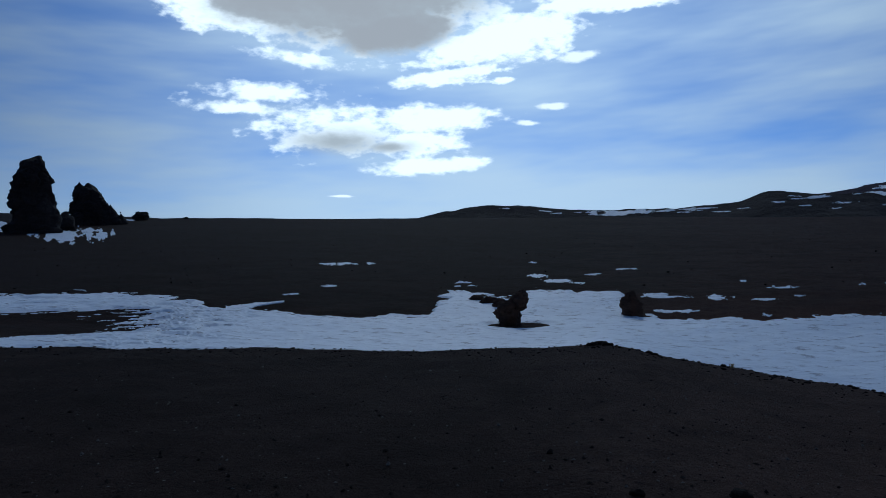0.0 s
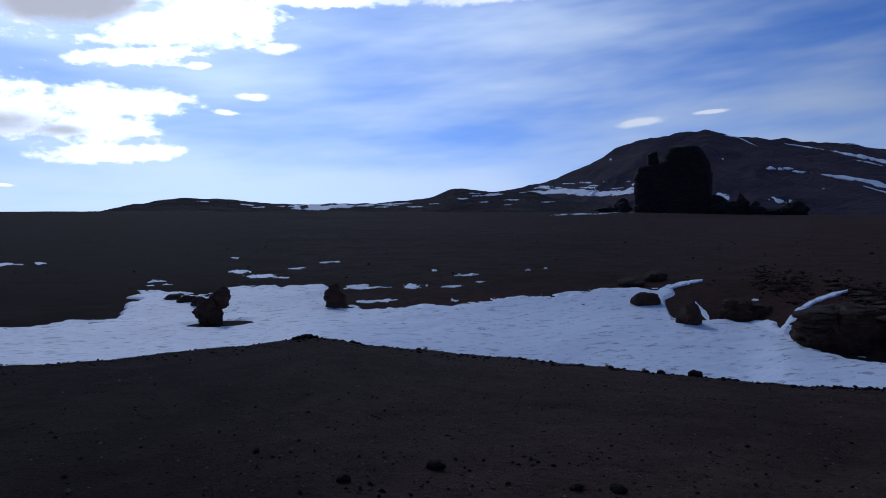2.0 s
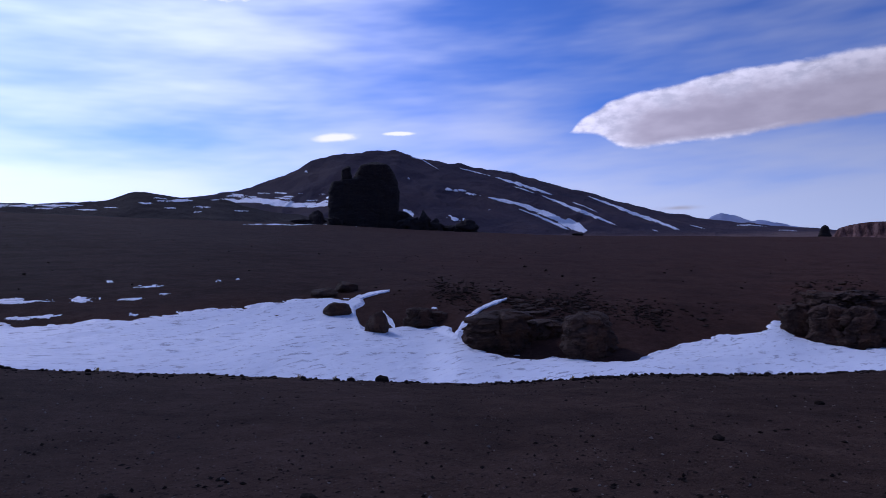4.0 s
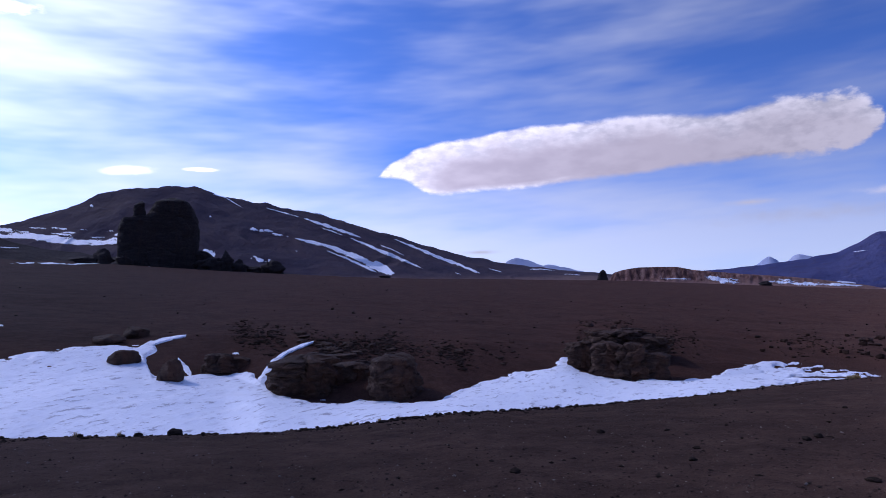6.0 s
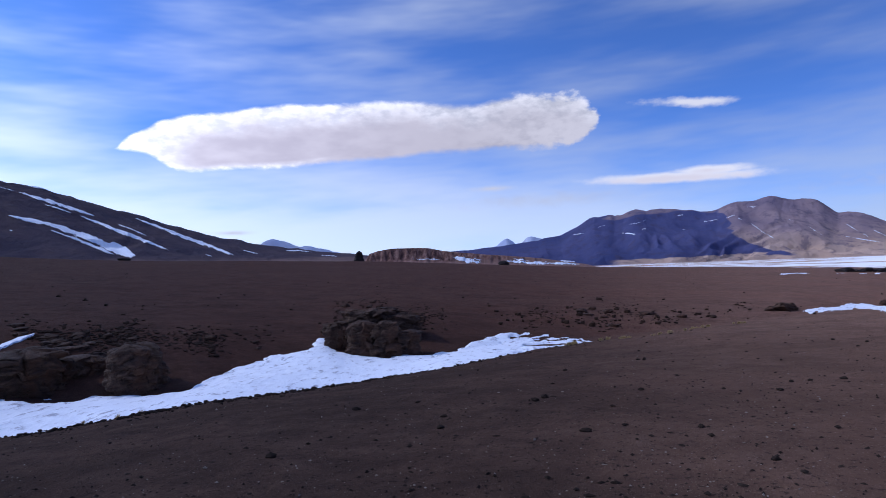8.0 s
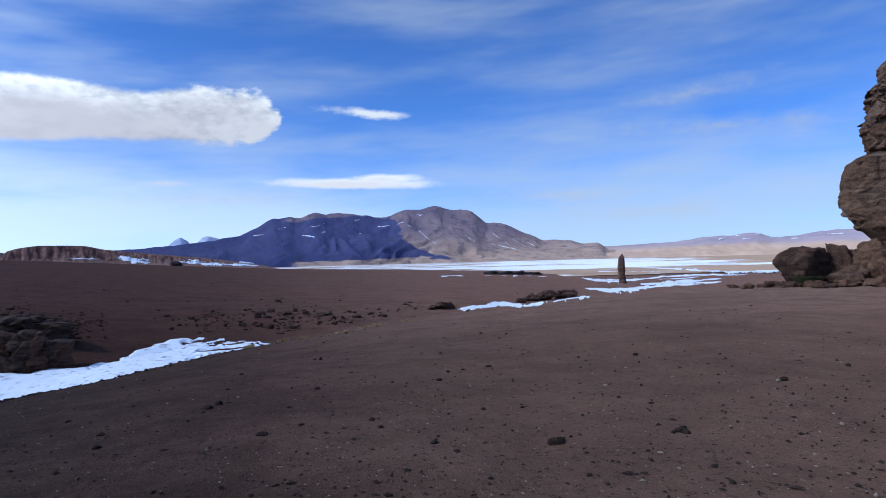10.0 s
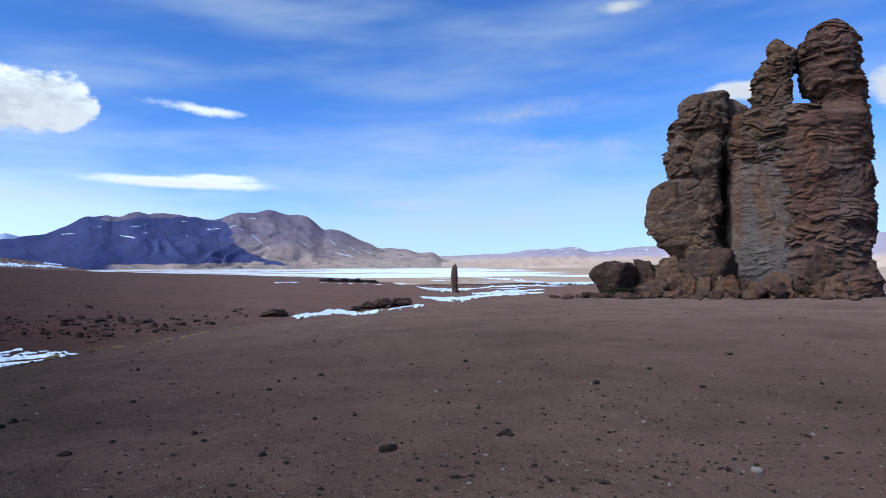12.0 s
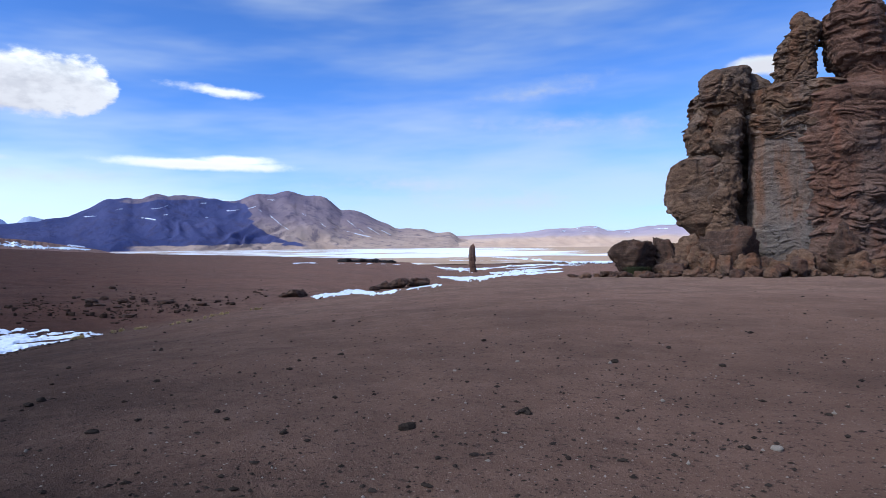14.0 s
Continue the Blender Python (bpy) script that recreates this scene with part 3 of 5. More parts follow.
# ---- snow in the gully ----
SNOW_TOP = knots([(-42, -1.8), (-27, -1.85), (-25.6, -2.1), (-22.4, -2.25), (-20.6, -2.6), (-19, -3.1), (-17.4, -3.45), (-15, -3.5), (-12.8, -3.75), (-11.5, -4.1), (-7.8, -4.3), (-2.4, -4.2), (-1.2, -4.0), (-0.3, -2.9), (0.9, -2.1), (2.1, -1.9), (3.2, -2.4), (5.2, -2.9), (6.6, -2.5), (7.2, -2.3), (14.3, -2.35), (16.5, -4.2), (23.6, -4.5), (29, -4.0), (33, -3.85), (37, -3.5), (39.6, -3.3), (42.2, -3.6), (43.4, -5.9), (49.8, -6.05), (51.3, -6.6), (52.6, -8.0), (55.7, -8.45), (59.5, -8.75), (64.5, -9.1), (66.5, -8.6), (69, -7.55), (72, -6.9), (75.5, -6.15), (76.1, -5.5), (77.4, -6.2), (80.5, -7.05), (85, -7.35), (88, -6.9), (90, -5.95), (92.3, -5.65), (94, -6.2), (99.5, -6.6)])


def along(az, el, a, b, half):
    """How far inside a straight arm of snow from a to b, in half widths."""
    ax, ay, bx, by = a[0], a[1], b[0] - a[0], b[1] - a[1]
    t = np.clip(((az - ax) * bx + (el - ay) * by) / (bx * bx + by * by), 0, 1)
    return 1 - np.hypot(az - ax - t * bx, el - ay - t * by) / half


def snow_cover(az, el, r, p):
    """Positive where snow lies."""
    rag = fbm(p * np.array([0.55, 0.55, 1.0]), 4, 21)
    flat = fbm(np.stack([az * 0.32, el * 11, 0 * az], -1), 4, 33)
    m = (SNOW_TOP(az) - el) / 0.35 + (0.5 + 1.3 * ramp01(az, -3, -0.5) * ramp01(az, 4.5, 2.5)) * rag + 0.55 * fbm(p * np.array([1.6, 1.6, 1.0]), 3, 29)
    m = np.minimum(m, (r - BROW_R(az) - 1.0) / 1.0)
    for a, b, h in (((51.3, -6.6), (52.3, -5.6), 0.3), ((42.2, -4.2), (43.0, -3.7), 0.34)):
        m = np.maximum(m, np.minimum(along(az, el, a, b, h), 0.5) + 0.55 * rag)
    m = np.minimum(m, np.hypot((az - 6.4) / 2.8, (el + 5.08) / 0.28) * 3 - 3)
    m = np.minimum(m, np.maximum((np.abs(el + 4.0) - 0.9) / 0.12 + 1.2 * flat, (az + 22.5) / 3.2 + 2.4 * flat))
    m = np.minimum(m, 1.3 - 1.9 * flat * ramp01(az, -12, -24))
    bits = fbm(p * np.array([1.1, 1.1, 1.0]), 3, 27)
    m = np.minimum(m, 1.5 - 3.4 * bits * ramp01(az, 89.5, 92.5) - 1.9 * ramp01(az, 91.5, 94.5))
    return np.minimum(m, (99.3 - az) / 0.5)


def build_snow():
    az = np.arange(-42, 99.5, 0.1)
    r = np.arange(14.5, 64, 0.19)
    A, R = np.meshgrid(az, r, indexing="ij")
    a, d = A.ravel(), R.ravel()
    z = land(a, d)
    xy = spot(a, d)
    p = np.concatenate([xy, 0 * z[:, None]], 1)
    el = np.degrees(np.arctan2(z - EYE, d))
    m = snow_cover(a, el, d, p)
    lift = np.clip(m, -1, 0.7) * 0.16 + 0.03 * fbm(p * np.array([0.5, 0.5, 1]), 3, 40) + 0.02
    v = np.concatenate([xy, (z + lift)[:, None]], 1)
    f = grid_faces(len(az), len(r))
    f = f[(m[f] > -0.6).any(1)][:, ::-1]
    used, back = np.unique(f, return_inverse=True)
    mesh_ob("snow_field", v[used], back.reshape(f.shape), SNOW, label="old wind-crusted snow lying in the gully", category="snow", kind="structure")


build_snow()


def lay_snow(A, E, m, surface, lift, start, stop, parent, label):
    """Snow on a surface: a fine sheet over the azimuths A and elevations E, kept where m is positive."""
    cols = np.linspace(A.min(), A.max(), int(np.clip((A.max() - A.min()) / 0.3 + 3, 4, 26)))
    line = np.geomspace(start, stop, 260)
    table = []
    for a in cols:
        z = land(np.full(len(line), a), line, 0) if surface is land else surface(np.full(len(line), a), line)
        table.append(np.maximum.accumulate(np.degrees(np.arctan2(z - EYE, line))) + np.arange(len(line)) * 1e-9)
    d = np.empty(A.shape)
    for i in range(len(A)):
        x = (A[i, 0] - cols[0]) / (cols[1] - cols[0])
        j = int(np.clip(x, 0, len(cols) - 2))
        w = x - j
        d[i] = (1 - w) * np.interp(E[i], table[j], line) + w * np.interp(E[i], table[j + 1], line)
        crest = (1 - w) * table[j][-1] + w * table[j + 1][-1]
        m[i] = np.where(E[i] > crest - 0.004, -1, m[i])
    a, r, k = A.ravel(), d.ravel(), m.ravel()
    v = np.concatenate([spot(a, r), (surface(a, r) + lift * np.clip(k / 0.25, 0.12, 1))[:, None]], 1)
    f = grid_faces(*A.shape)
    f = f[(k[f] > 0).all(1)][:, ::-1]
    if not len(f):
        return None
    used, back = np.unique(f, return_inverse=True)
    return mesh_ob("snow_patch", v[used], back.reshape(f.shape), SNOW, parent, label if not parent else "", "snow" if not parent else "", "snow patches" if not parent else "")


def snow_patch(az, el, wide, tall, surface=land, lift=0.05, start=20.0, stop=1500.0, parent=None, tilt=0.0, seed=0, label="small patch of old snow on dark soil", rag=0.62):
    """A ragged, half-melted patch; wide and tall are its half extents in degrees."""
    n, k = int(np.clip(2.6 * wide / 0.03, 26, 190)), int(np.clip(3.4 * tall / 0.018, 14, 60))
    A, Q = np.meshgrid(np.linspace(az - 1.3 * wide, az + 1.3 * wide, n), np.linspace(-1.7, 1.7, k), indexing="ij")
    E = el + tilt * (A - az) + tall * Q
    u = (A - az) / wide
    p = np.stack([(u * max(1.6, wide * 1.3) + seed * 3.7).ravel(), (Q * 0.9 + seed * 1.9).ravel(), 0 * u.ravel()], -1)
    m = 0.85 - np.hypot(u, Q) + rag * fbm(p, 4, 50, 0.62).reshape(u.shape)
    return lay_snow(A, E, m, surface, lift, start, stop, parent, label)


def snow_streak(points, half, surface=land, lift=0.05, start=20.0, stop=1500.0, parent=None, seed=0, label="", rag=0.7, fade=1.0):
    """A streak of snow along (azimuth, elevation) points; half: its half width in degrees at each point, or one for all."""
    xs, ys = [q[0] for q in points], [q[1] for q in points]
    hs = half if isinstance(half, tuple) else (half * 0.5,) + (half,) * (len(points) - 2) + (half * 0.5,)
    n, k = int(np.clip((xs[-1] - xs[0]) / 0.03, 20, 260)), int(np.clip(3.2 * max(hs) / 0.016, 12, 50))
    A, Q = np.meshgrid(np.linspace(xs[0], xs[-1], n), np.linspace(-1.6, 1.6, k), indexing="ij")
    H = np.interp(A, xs, hs)
    E = np.interp(A, xs, ys) + H * Q
    far = np.minimum(A - xs[0], xs[-1] - A)
    p = np.stack([(A * 2.4 + seed).ravel(), (Q * 0.8 + seed * 2.3).ravel(), 0 * A.ravel()], -1)
    m = 0.9 - np.abs(Q) + rag * fbm(p, 4, 57, 0.6).reshape(A.shape) - fade * np.clip(1 - far / 0.5, 0, 1)
    return lay_snow(A, E, m, surface, lift, start, stop, parent, label)


for i, (a, e, w, t) in enumerate([
        (-8.8, 0.26, 1.3, 0.11), (-6.0, 0.28, 0.45, 0.09), (-9.6, -1.6, 0.6, 0.08), (-13.0, -2.2, 1.0, 0.09), (8.2, -1.0, 0.9, 0.2), (9.8, -1.4, 1.1, 0.22), (12.6, -0.8, 0.7, 0.09),
        (7.5, 0.13, 0.4, 0.07), (15.2, -0.45, 0.75, 0.08), (24.0, -1.35, 0.7, 0.1), (26.6, -1.9, 0.9, 0.14), (22.0, -2.75, 1.0, 0.2), (25.6, -2.85, 1.3, 0.1), (25.4, -4.1, 0.6, 0.12),
        (17.8, -2.6, 1.9, 0.16), (18.8, -3.75, 2.2, 0.14), (31.8, -1.6, 0.25, 0.1), (33.2, -1.5, 0.2, 0.12), (11.3, -1.65, 0.5, 0.07), (27.6, -2.5, 0.5, 0.07),
        (-29.0, 2.55, 2.5, 0.52), (-26.2, 3.75, 1.4, 0.08), (-33.4, 3.0, 1.0, 0.3), (49.3, -4.4, 0.35, 0.12), (113.8, -1.4, 1.4, 0.05), (158.7, -2.3, 0.7, 0.07), (160.6, -2.1, 1.5, 0.14), (93.4, -5.75, 0.5, 0.14), (94.3, -6.05, 0.55, 0.12), (95.1, -5.95, 0.35, 0.09), (95.6, -6.25, 0.6, 0.09), (96.6, -6.2, 0.35, 0.08), (97.2, -6.35, 0.5, 0.08), (97.9, -6.3, 0.3, 0.09), (98.5, -6.42, 0.4, 0.06), (94.6, -6.45, 0.6, 0.08)]):
    snow_patch(a, e, w, t, seed=i)

for i, (points, half) in enumerate([
        ([(51.2, -6.7), (52.2, -5.3), (53.5, -4.35), (54.6, -3.98), (55.5, -3.72)], (0.5, 0.32, 0.2, 0.16, 0.08)), ([(41.3, -4.1), (42.1, -3.85), (43.0, -3.4), (44.4, -3.1), (45.6, -2.95)], (0.12, 0.28, 0.22, 0.17, 0.08)),
        ([(45.0, -4.65), (45.45, -5.2), (46.0, -6.05)], (0.14, 0.34, 0.4)), ([(-17.8, -3.3), (-15.5, -3.02), (-13.2, -2.82)], (0.25, 0.15, 0.04))]):
    snow_streak(points, half, seed=200 + i, lift=0.1, rag=0.25, fade=0.12, label="arm of snow climbing the gully's bank")



# ---- mountains and the salt flat ----
def ridge_surface(top, dist, front, back, base, rough, seed, power=1.25, gully=9.0, jagged=0.05, cliff=False):
    """A height function for a mountain whose skyline follows top(azimuth); cliff: a fluted wall over talus."""
    def surface(az, r):
        az, r = np.asarray(az, float), np.asarray(r, float)
        jag = fbm(np.stack([az * 1.1, 0 * az, 0 * az], -1), 4, seed + 50)
        peak = EYE + dist * np.tan(np.radians(top(az) + jagged * jag))
        s = np.where(r < dist, (dist - r) / front, (r - dist) / back)
        prof = np.clip(1 - s, 0, 1) ** power
        if cliff:
            q = s + 0.022 * fbm(np.stack([az * 3.0, 0 * az, 0 * az], -1), 3, seed + 60)
            prof = np.where(r < dist, 1 - 0.42 * ramp01(q, 0.18, 0.36) - 0.58 * np.clip((q - 0.36) / 0.64, 0, 1), prof)
        xy = spot(az, r)
        p = np.concatenate([xy, 0 * xy[:, :1]], 1)
        bend = 2.2 * fbm(p * 0.0016, 2, seed + 9)
        cut = np.abs(fbm(np.stack([az * gully / 10 + bend, r * 0.0022, 0 * r], -1), 2, seed)) + 0.6 * np.abs(fbm(p * 0.004, 4, seed + 7))
        z = base + (peak - base) * (prof - rough * cut * np.clip(s, 0, 0.5) * (prof > 0)) + (peak - base) * 0.02 * fbm(p * 0.012, 3, seed + 3) * prof
        return np.where(s >= 1, base - 6, np.maximum(z, base - 6 * s))
    return surface


def mountain(name, top, lo, hi, dist, front, back, base, mat, label, rough=0.5, seed=1, power=1.25, step=0.15, gully=9.0, category="mountain", jagged=0.05, cliff=False):
    surface = ridge_surface(top, dist, front, back, base, rough, seed, power, gully, jagged, cliff)
    az = np.arange(lo, hi + 0.01, step)
    r = np.concatenate([np.linspace(dist - front, dist, 90), np.linspace(dist, dist + back, 10)[1:]])
    A, R = np.meshgrid(az, r, indexing="ij")
    v = np.concatenate([spot(A.ravel(), R.ravel()), surface(A.ravel(), R.ravel())[:, None]], 1)
    ob = mesh_ob(name, v, grid_faces(len(az), len(r))[:, ::-1], mat, label=label, category=category, kind="structure")
    return ob, surface


hill, hill_face = mountain("hill", knots([(-12, 2.5), (-4, 3.6), (-1, 4.3), (4.2, 5.05), (7, 4.9), (10.3, 4.6), (12.6, 4.4), (17.5, 4.45), (21.7, 4.6), (23.5, 4.75), (26.1, 5.3), (29.2, 5.05), (32, 5.0), (34.5, 4.3), (38, 3.7), (42, 3.3), (50, 2.4), (58, 1.5)]), -12, 58, 1300, 500, 500, -10, HILL, "low dark scree hills with thin snow", 0.18, 11, gully=3.0)
volcano, volcano_face = mountain("volcano", knots([(22, 2.0), (27.5, 4.6), (32.2, 5.5), (35.1, 6.2), (37.1, 6.9), (40, 8.2), (41.9, 8.8), (45.9, 8.93), (48.9, 8.15), (55, 7.15), (59.6, 5.9), (63.6, 4.65), (68.3, 3.25), (73.2, 2.3), (79, 1.5), (86, 0.4), (90, -0.2)]), 22, 90, 3400, 1500, 1000, -10, VOLCANO, "broad dark volcano streaked with old snow", 0.12, 5, 1.15, gully=3.0)
mountain("far_peak", knots([(66, 0.5), (70.3, 2.2), (71.5, 2.45), (71.9, 2.85), (72.3, 2.95), (73.4, 2.75), (75.4, 2.25), (79, 1.4), (84, 0.6), (88, 1.2), (91.1, 1.6), (91.9, 2.15), (92.2, 2.25), (92.6, 2.05), (93.1, 1.75), (93.9, 2.3), (94.3, 2.5), (94.9, 2.25), (96.1, 1.9), (99, 0.6)]), 66, 99, 4750, 700, 120, -10, PEAKS, "peaks far behind the plain, pale blue-grey with haze", 0.3, 17, jagged=0.12)
mesa, mesa_face = mountain("mesa", knots([(79.4, -0.3), (80.1, 0.8), (80.6, 1.5), (82.5, 1.87), (85, 1.82), (87, 1.49), (90, 1.15), (94.3, 0.65), (98.5, 0.0), (100, -0.4)]), 79.4, 100, 1100, 90, 300, -9, MESA_ROCK, "low flat-topped mesa of red rock", 0.05, 23, 0.36, 0.04, 6.0, "mesa", 0.015, True)
range_, range_face = mountain("mountain_range", knots([(84, 0.4), (86.3, 1.3), (89, 1.5), (93, 1.95), (96.5, 2.43), (98.3, 3.25), (100.4, 4.0), (101.2, 3.85), (102.8, 4.2), (105.6, 4.13), (108.5, 3.75), (110.6, 4.42), (111.3, 4.36), (112.6, 4.58), (114.5, 4.23), (115.8, 4.08), (117.2, 3.12), (117.9, 3.1), (119.5, 2.55), (122.1, 1.48), (124.0, 1.4), (125.3, 1.05), (126.1, 1.1), (127.1, 0.62), (129, 0.4), (132, -0.1)]), 84, 132, 4300, 1150, 500, -10, RANGE, "bare brown mountain range, tinted violet by haze, across the salt flat", 0.3, 31, 1.4, 0.1, 2.4, jagged=0.06)


def lit_pale_slopes(ob):
    """Where the range is painted as sunlit, its southern half, and where its crest and the fans at its foot are pale.
    """
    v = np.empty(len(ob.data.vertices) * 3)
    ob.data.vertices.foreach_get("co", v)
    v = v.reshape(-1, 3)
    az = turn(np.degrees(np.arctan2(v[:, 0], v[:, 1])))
    # edge of the painted cloud shadow, by height
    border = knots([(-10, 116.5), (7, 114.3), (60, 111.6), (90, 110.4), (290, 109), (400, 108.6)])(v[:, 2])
    painted_light = ramp01(az - border + 0.5 * fbm(v * 0.006, 3, 71), -0.5, 0.7)
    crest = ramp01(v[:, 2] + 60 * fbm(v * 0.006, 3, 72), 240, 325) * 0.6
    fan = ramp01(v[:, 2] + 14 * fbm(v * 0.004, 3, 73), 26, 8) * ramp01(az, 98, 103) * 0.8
    layer = ob.data.attributes.new("lit_pale_slope", "FLOAT", "POINT")
    layer.data.foreach_set("value", np.maximum(painted_light, np.maximum(crest, fan)))


lit_pale_slopes(range_)
far_hill, far_hill_face = mountain("far_hills", knots([(118, 0.6), (127.4, 0.85), (131.6, 1.0), (136.2, 1.4), (138.1, 1.5), (139.8, 1.15), (143.7, 1.5), (150, 1.9), (160, 2.2), (172, 1.0)]), 118, 172, 4750, 1500, 120, -10, FAR, "pale pink-brown hills far across the plain", 0.3, 43, 1.1, 0.2)

# plain ranges that close the view behind
mountain("back_hill", knots([(165, 0.3), (190, 2.0), (215, 3.0), (245, 2.2), (275, 3.5), (300, 4.0), (335, 4.0), (349, 3.0)]), 165, 349, 1500, 700, 500, -10, HILL, "bare dark hills closing the far side of the plain", 0.3, 61, step=1.0)


def build_salt():
    az = np.arange(86, 168, 0.4)
    r = np.geomspace(430, 3700, 60)
    A, R = np.meshgrid(az, r, indexing="ij")
    a, d = A.ravel(), R.ravel()
    shore = EDGE_R(a) - 160 * ramp01(a, 119, 126)
    z = np.where(d > shore + 300, np.maximum(BASIN + 0.5, land(a, d) + 0.2), land(a, d) - 0.5 + ramp01(d, shore + 100, shore + 300))
    v = np.concatenate([spot(a, d), z[:, None]], 1)
    mesh_ob("salt_flat", v, grid_faces(len(az), len(r))[:, ::-1], SALT, label="white salt flat with bands of tan sand", category="salt flat", kind="structure")


build_salt()

# snow lying on the mountains, each sheet part of its mountain
FACE = (volcano_face, 3.0, 1950.0, 3400.0, volcano)
for i, (points, half) in enumerate([
        ([(47.2, 8.5), (48.6, 8.15), (50.0, 7.27)], 0.05), ([(51.4, 7.45), (53.0, 7.05), (54.6, 6.59)], 0.05), ([(54.6, 6.59), (57.2, 5.75), (59.7, 4.86)], (0.06, 0.15, 0.05)),
        ([(56.1, 5.79), (57.2, 5.4), (58.2, 5.05)], 0.06), ([(58.5, 4.94), (60.6, 4.0), (62.1, 3.36), (64.7, 2.2)], (0.05, 0.12, 0.16, 0.04)), ([(61.0, 4.3), (62.0, 3.9), (63.2, 3.3)], 0.05),
        ([(62.3, 4.74), (64.0, 4.05), (65.8, 3.25), (67.6, 2.55), (69.6, 1.65)], (0.04, 0.1, 0.14, 0.15, 0.07)), ([(54.0, 4.88), (55.6, 4.55), (57.2, 4.1), (59.9, 2.85), (61.0, 2.35), (62.4, 1.8)], (0.06, 0.13, 0.22, 0.3, 0.42, 0.3)),
        ([(56.6, 3.85), (58.4, 3.1), (60.8, 1.97)], (0.04, 0.09, 0.12)), ([(67.3, 1.8), (67.8, 1.65), (68.2, 1.5)], 0.05), ([(70.0, 2.15), (71.0, 1.85), (71.6, 1.7)], 0.04), ([(73.4, 1.95), (74.6, 1.9), (75.8, 1.75)], 0.06), ([(55.2, 7.0), (56.0, 6.9), (57.0, 6.65)], 0.04), ([(76.5, 1.45), (77.4, 1.4), (78.2, 1.25)], 0.03)]):
    snow_streak(points, half, *FACE, seed=60 + i, rag=0.4)
for i, (a, e, w, t, tilt) in enumerate([(50.9, 5.6, 0.55, 0.13, -0.15), (52.0, 5.5, 0.5, 0.08, -0.1), (52.7, 5.2, 0.6, 0.1, -0.15), (38.9, 7.2, 0.14, 0.1, 0.0), (47.2, 3.7, 0.7, 0.3, -0.3), (51.2, 3.1, 0.6, 0.22, -0.2), (52.2, 2.85, 0.5, 0.2, -0.2), (54.2, 3.8, 0.18, 0.05, 0.0), (47.4, 6.6, 0.1, 0.06, 0.0)]):
    snow_patch(a, e, w, t, *FACE, tilt, 75 + i)
speck = random.Random(12)
for i in range(44):
    a = speck.uniform(33.2, 41.0)
    low = 4.75 - 0.06 * (a - 33.2)
    e = low + speck.random() ** 1.6 * (0.75 + 0.06 * (a - 33.2))
    k = 1.35 - (e - low)
    snow_patch(a, e, speck.uniform(0.3, 1.1) * k, speck.uniform(0.05, 0.14) * k, *FACE, speck.uniform(-0.08, 0.06), 210 + i)
snow_streak([(34.6, 4.72), (36.6, 4.5), (38.4, 4.35), (40.0, 4.3)], 0.13, *FACE, seed=79, rag=0.9)
for i, (a, e, w, t, tilt) in enumerate([
        (14.8, 4.2, 2.5, 0.18, 0.0), (18.0, 4.22, 2.4, 0.11, 0.02), (21.0, 4.3, 1.6, 0.06, 0.02), (8.5, 4.45, 0.9, 0.08, -0.1), (9.6, 4.25, 0.5, 0.06, 0.0), (5.4, 4.75, 0.5, 0.04, 0.0), (29.0, 4.8, 1.3, 0.08, 0.03), (32.0, 4.9, 0.8, 0.05, 0.0), (26.4, 4.55, 0.5, 0.06, 0.0), (31.0, 4.3, 0.8, 0.06, 0.0), (24.0, 4.2, 0.5, 0.05, 0.0),
        (11.4, 4.3, 0.5, 0.04, 0.0), (16.4, 4.42, 1.0, 0.04, 0.0), (19.8, 4.05, 1.2, 0.06, 0.0), (27.6, 4.95, 0.5, 0.04, -0.1), (30.2, 3.9, 0.4, 0.05, 0.0), (28.2, 4.2, 0.6, 0.04, 0.0), (33.6, 4.0, 0.5, 0.05, 0.0), (22.4, 4.0, 0.6, 0.04, 0.0)]):
    snow_patch(a, e, w, t, hill_face, 1.0, 805.0, 1300.0, hill, tilt, 90 + i, rag=0.8)
for i, (points, half) in enumerate([([(87.3, 1.0), (88.0, 0.75), (89.0, 0.52), (90.2, 0.38)], (0.05, 0.13, 0.16, 0.06)), ([(88.6, 0.72), (89.4, 0.62), (90.2, 0.55)], 0.05), ([(91.9, 0.42), (93.0, 0.3), (94.6, 0.15), (96.0, 0.05)], (0.05, 0.12, 0.1, 0.05)), ([(92.4, 0.62), (93.2, 0.45), (94.0, 0.36)], 0.05), ([(95.4, 0.12), (96.6, 0.05), (98.2, -0.1)], 0.07), ([(96.2, 0.3), (97.0, 0.22), (97.8, 0.1)], 0.06), ([(84.0, 0.85), (85.2, 0.8), (86.6, 0.74)], 0.035)]):
    snow_streak(points, half, mesa_face, 1.5, 1012.0, 1100.0, mesa, seed=110 + i)
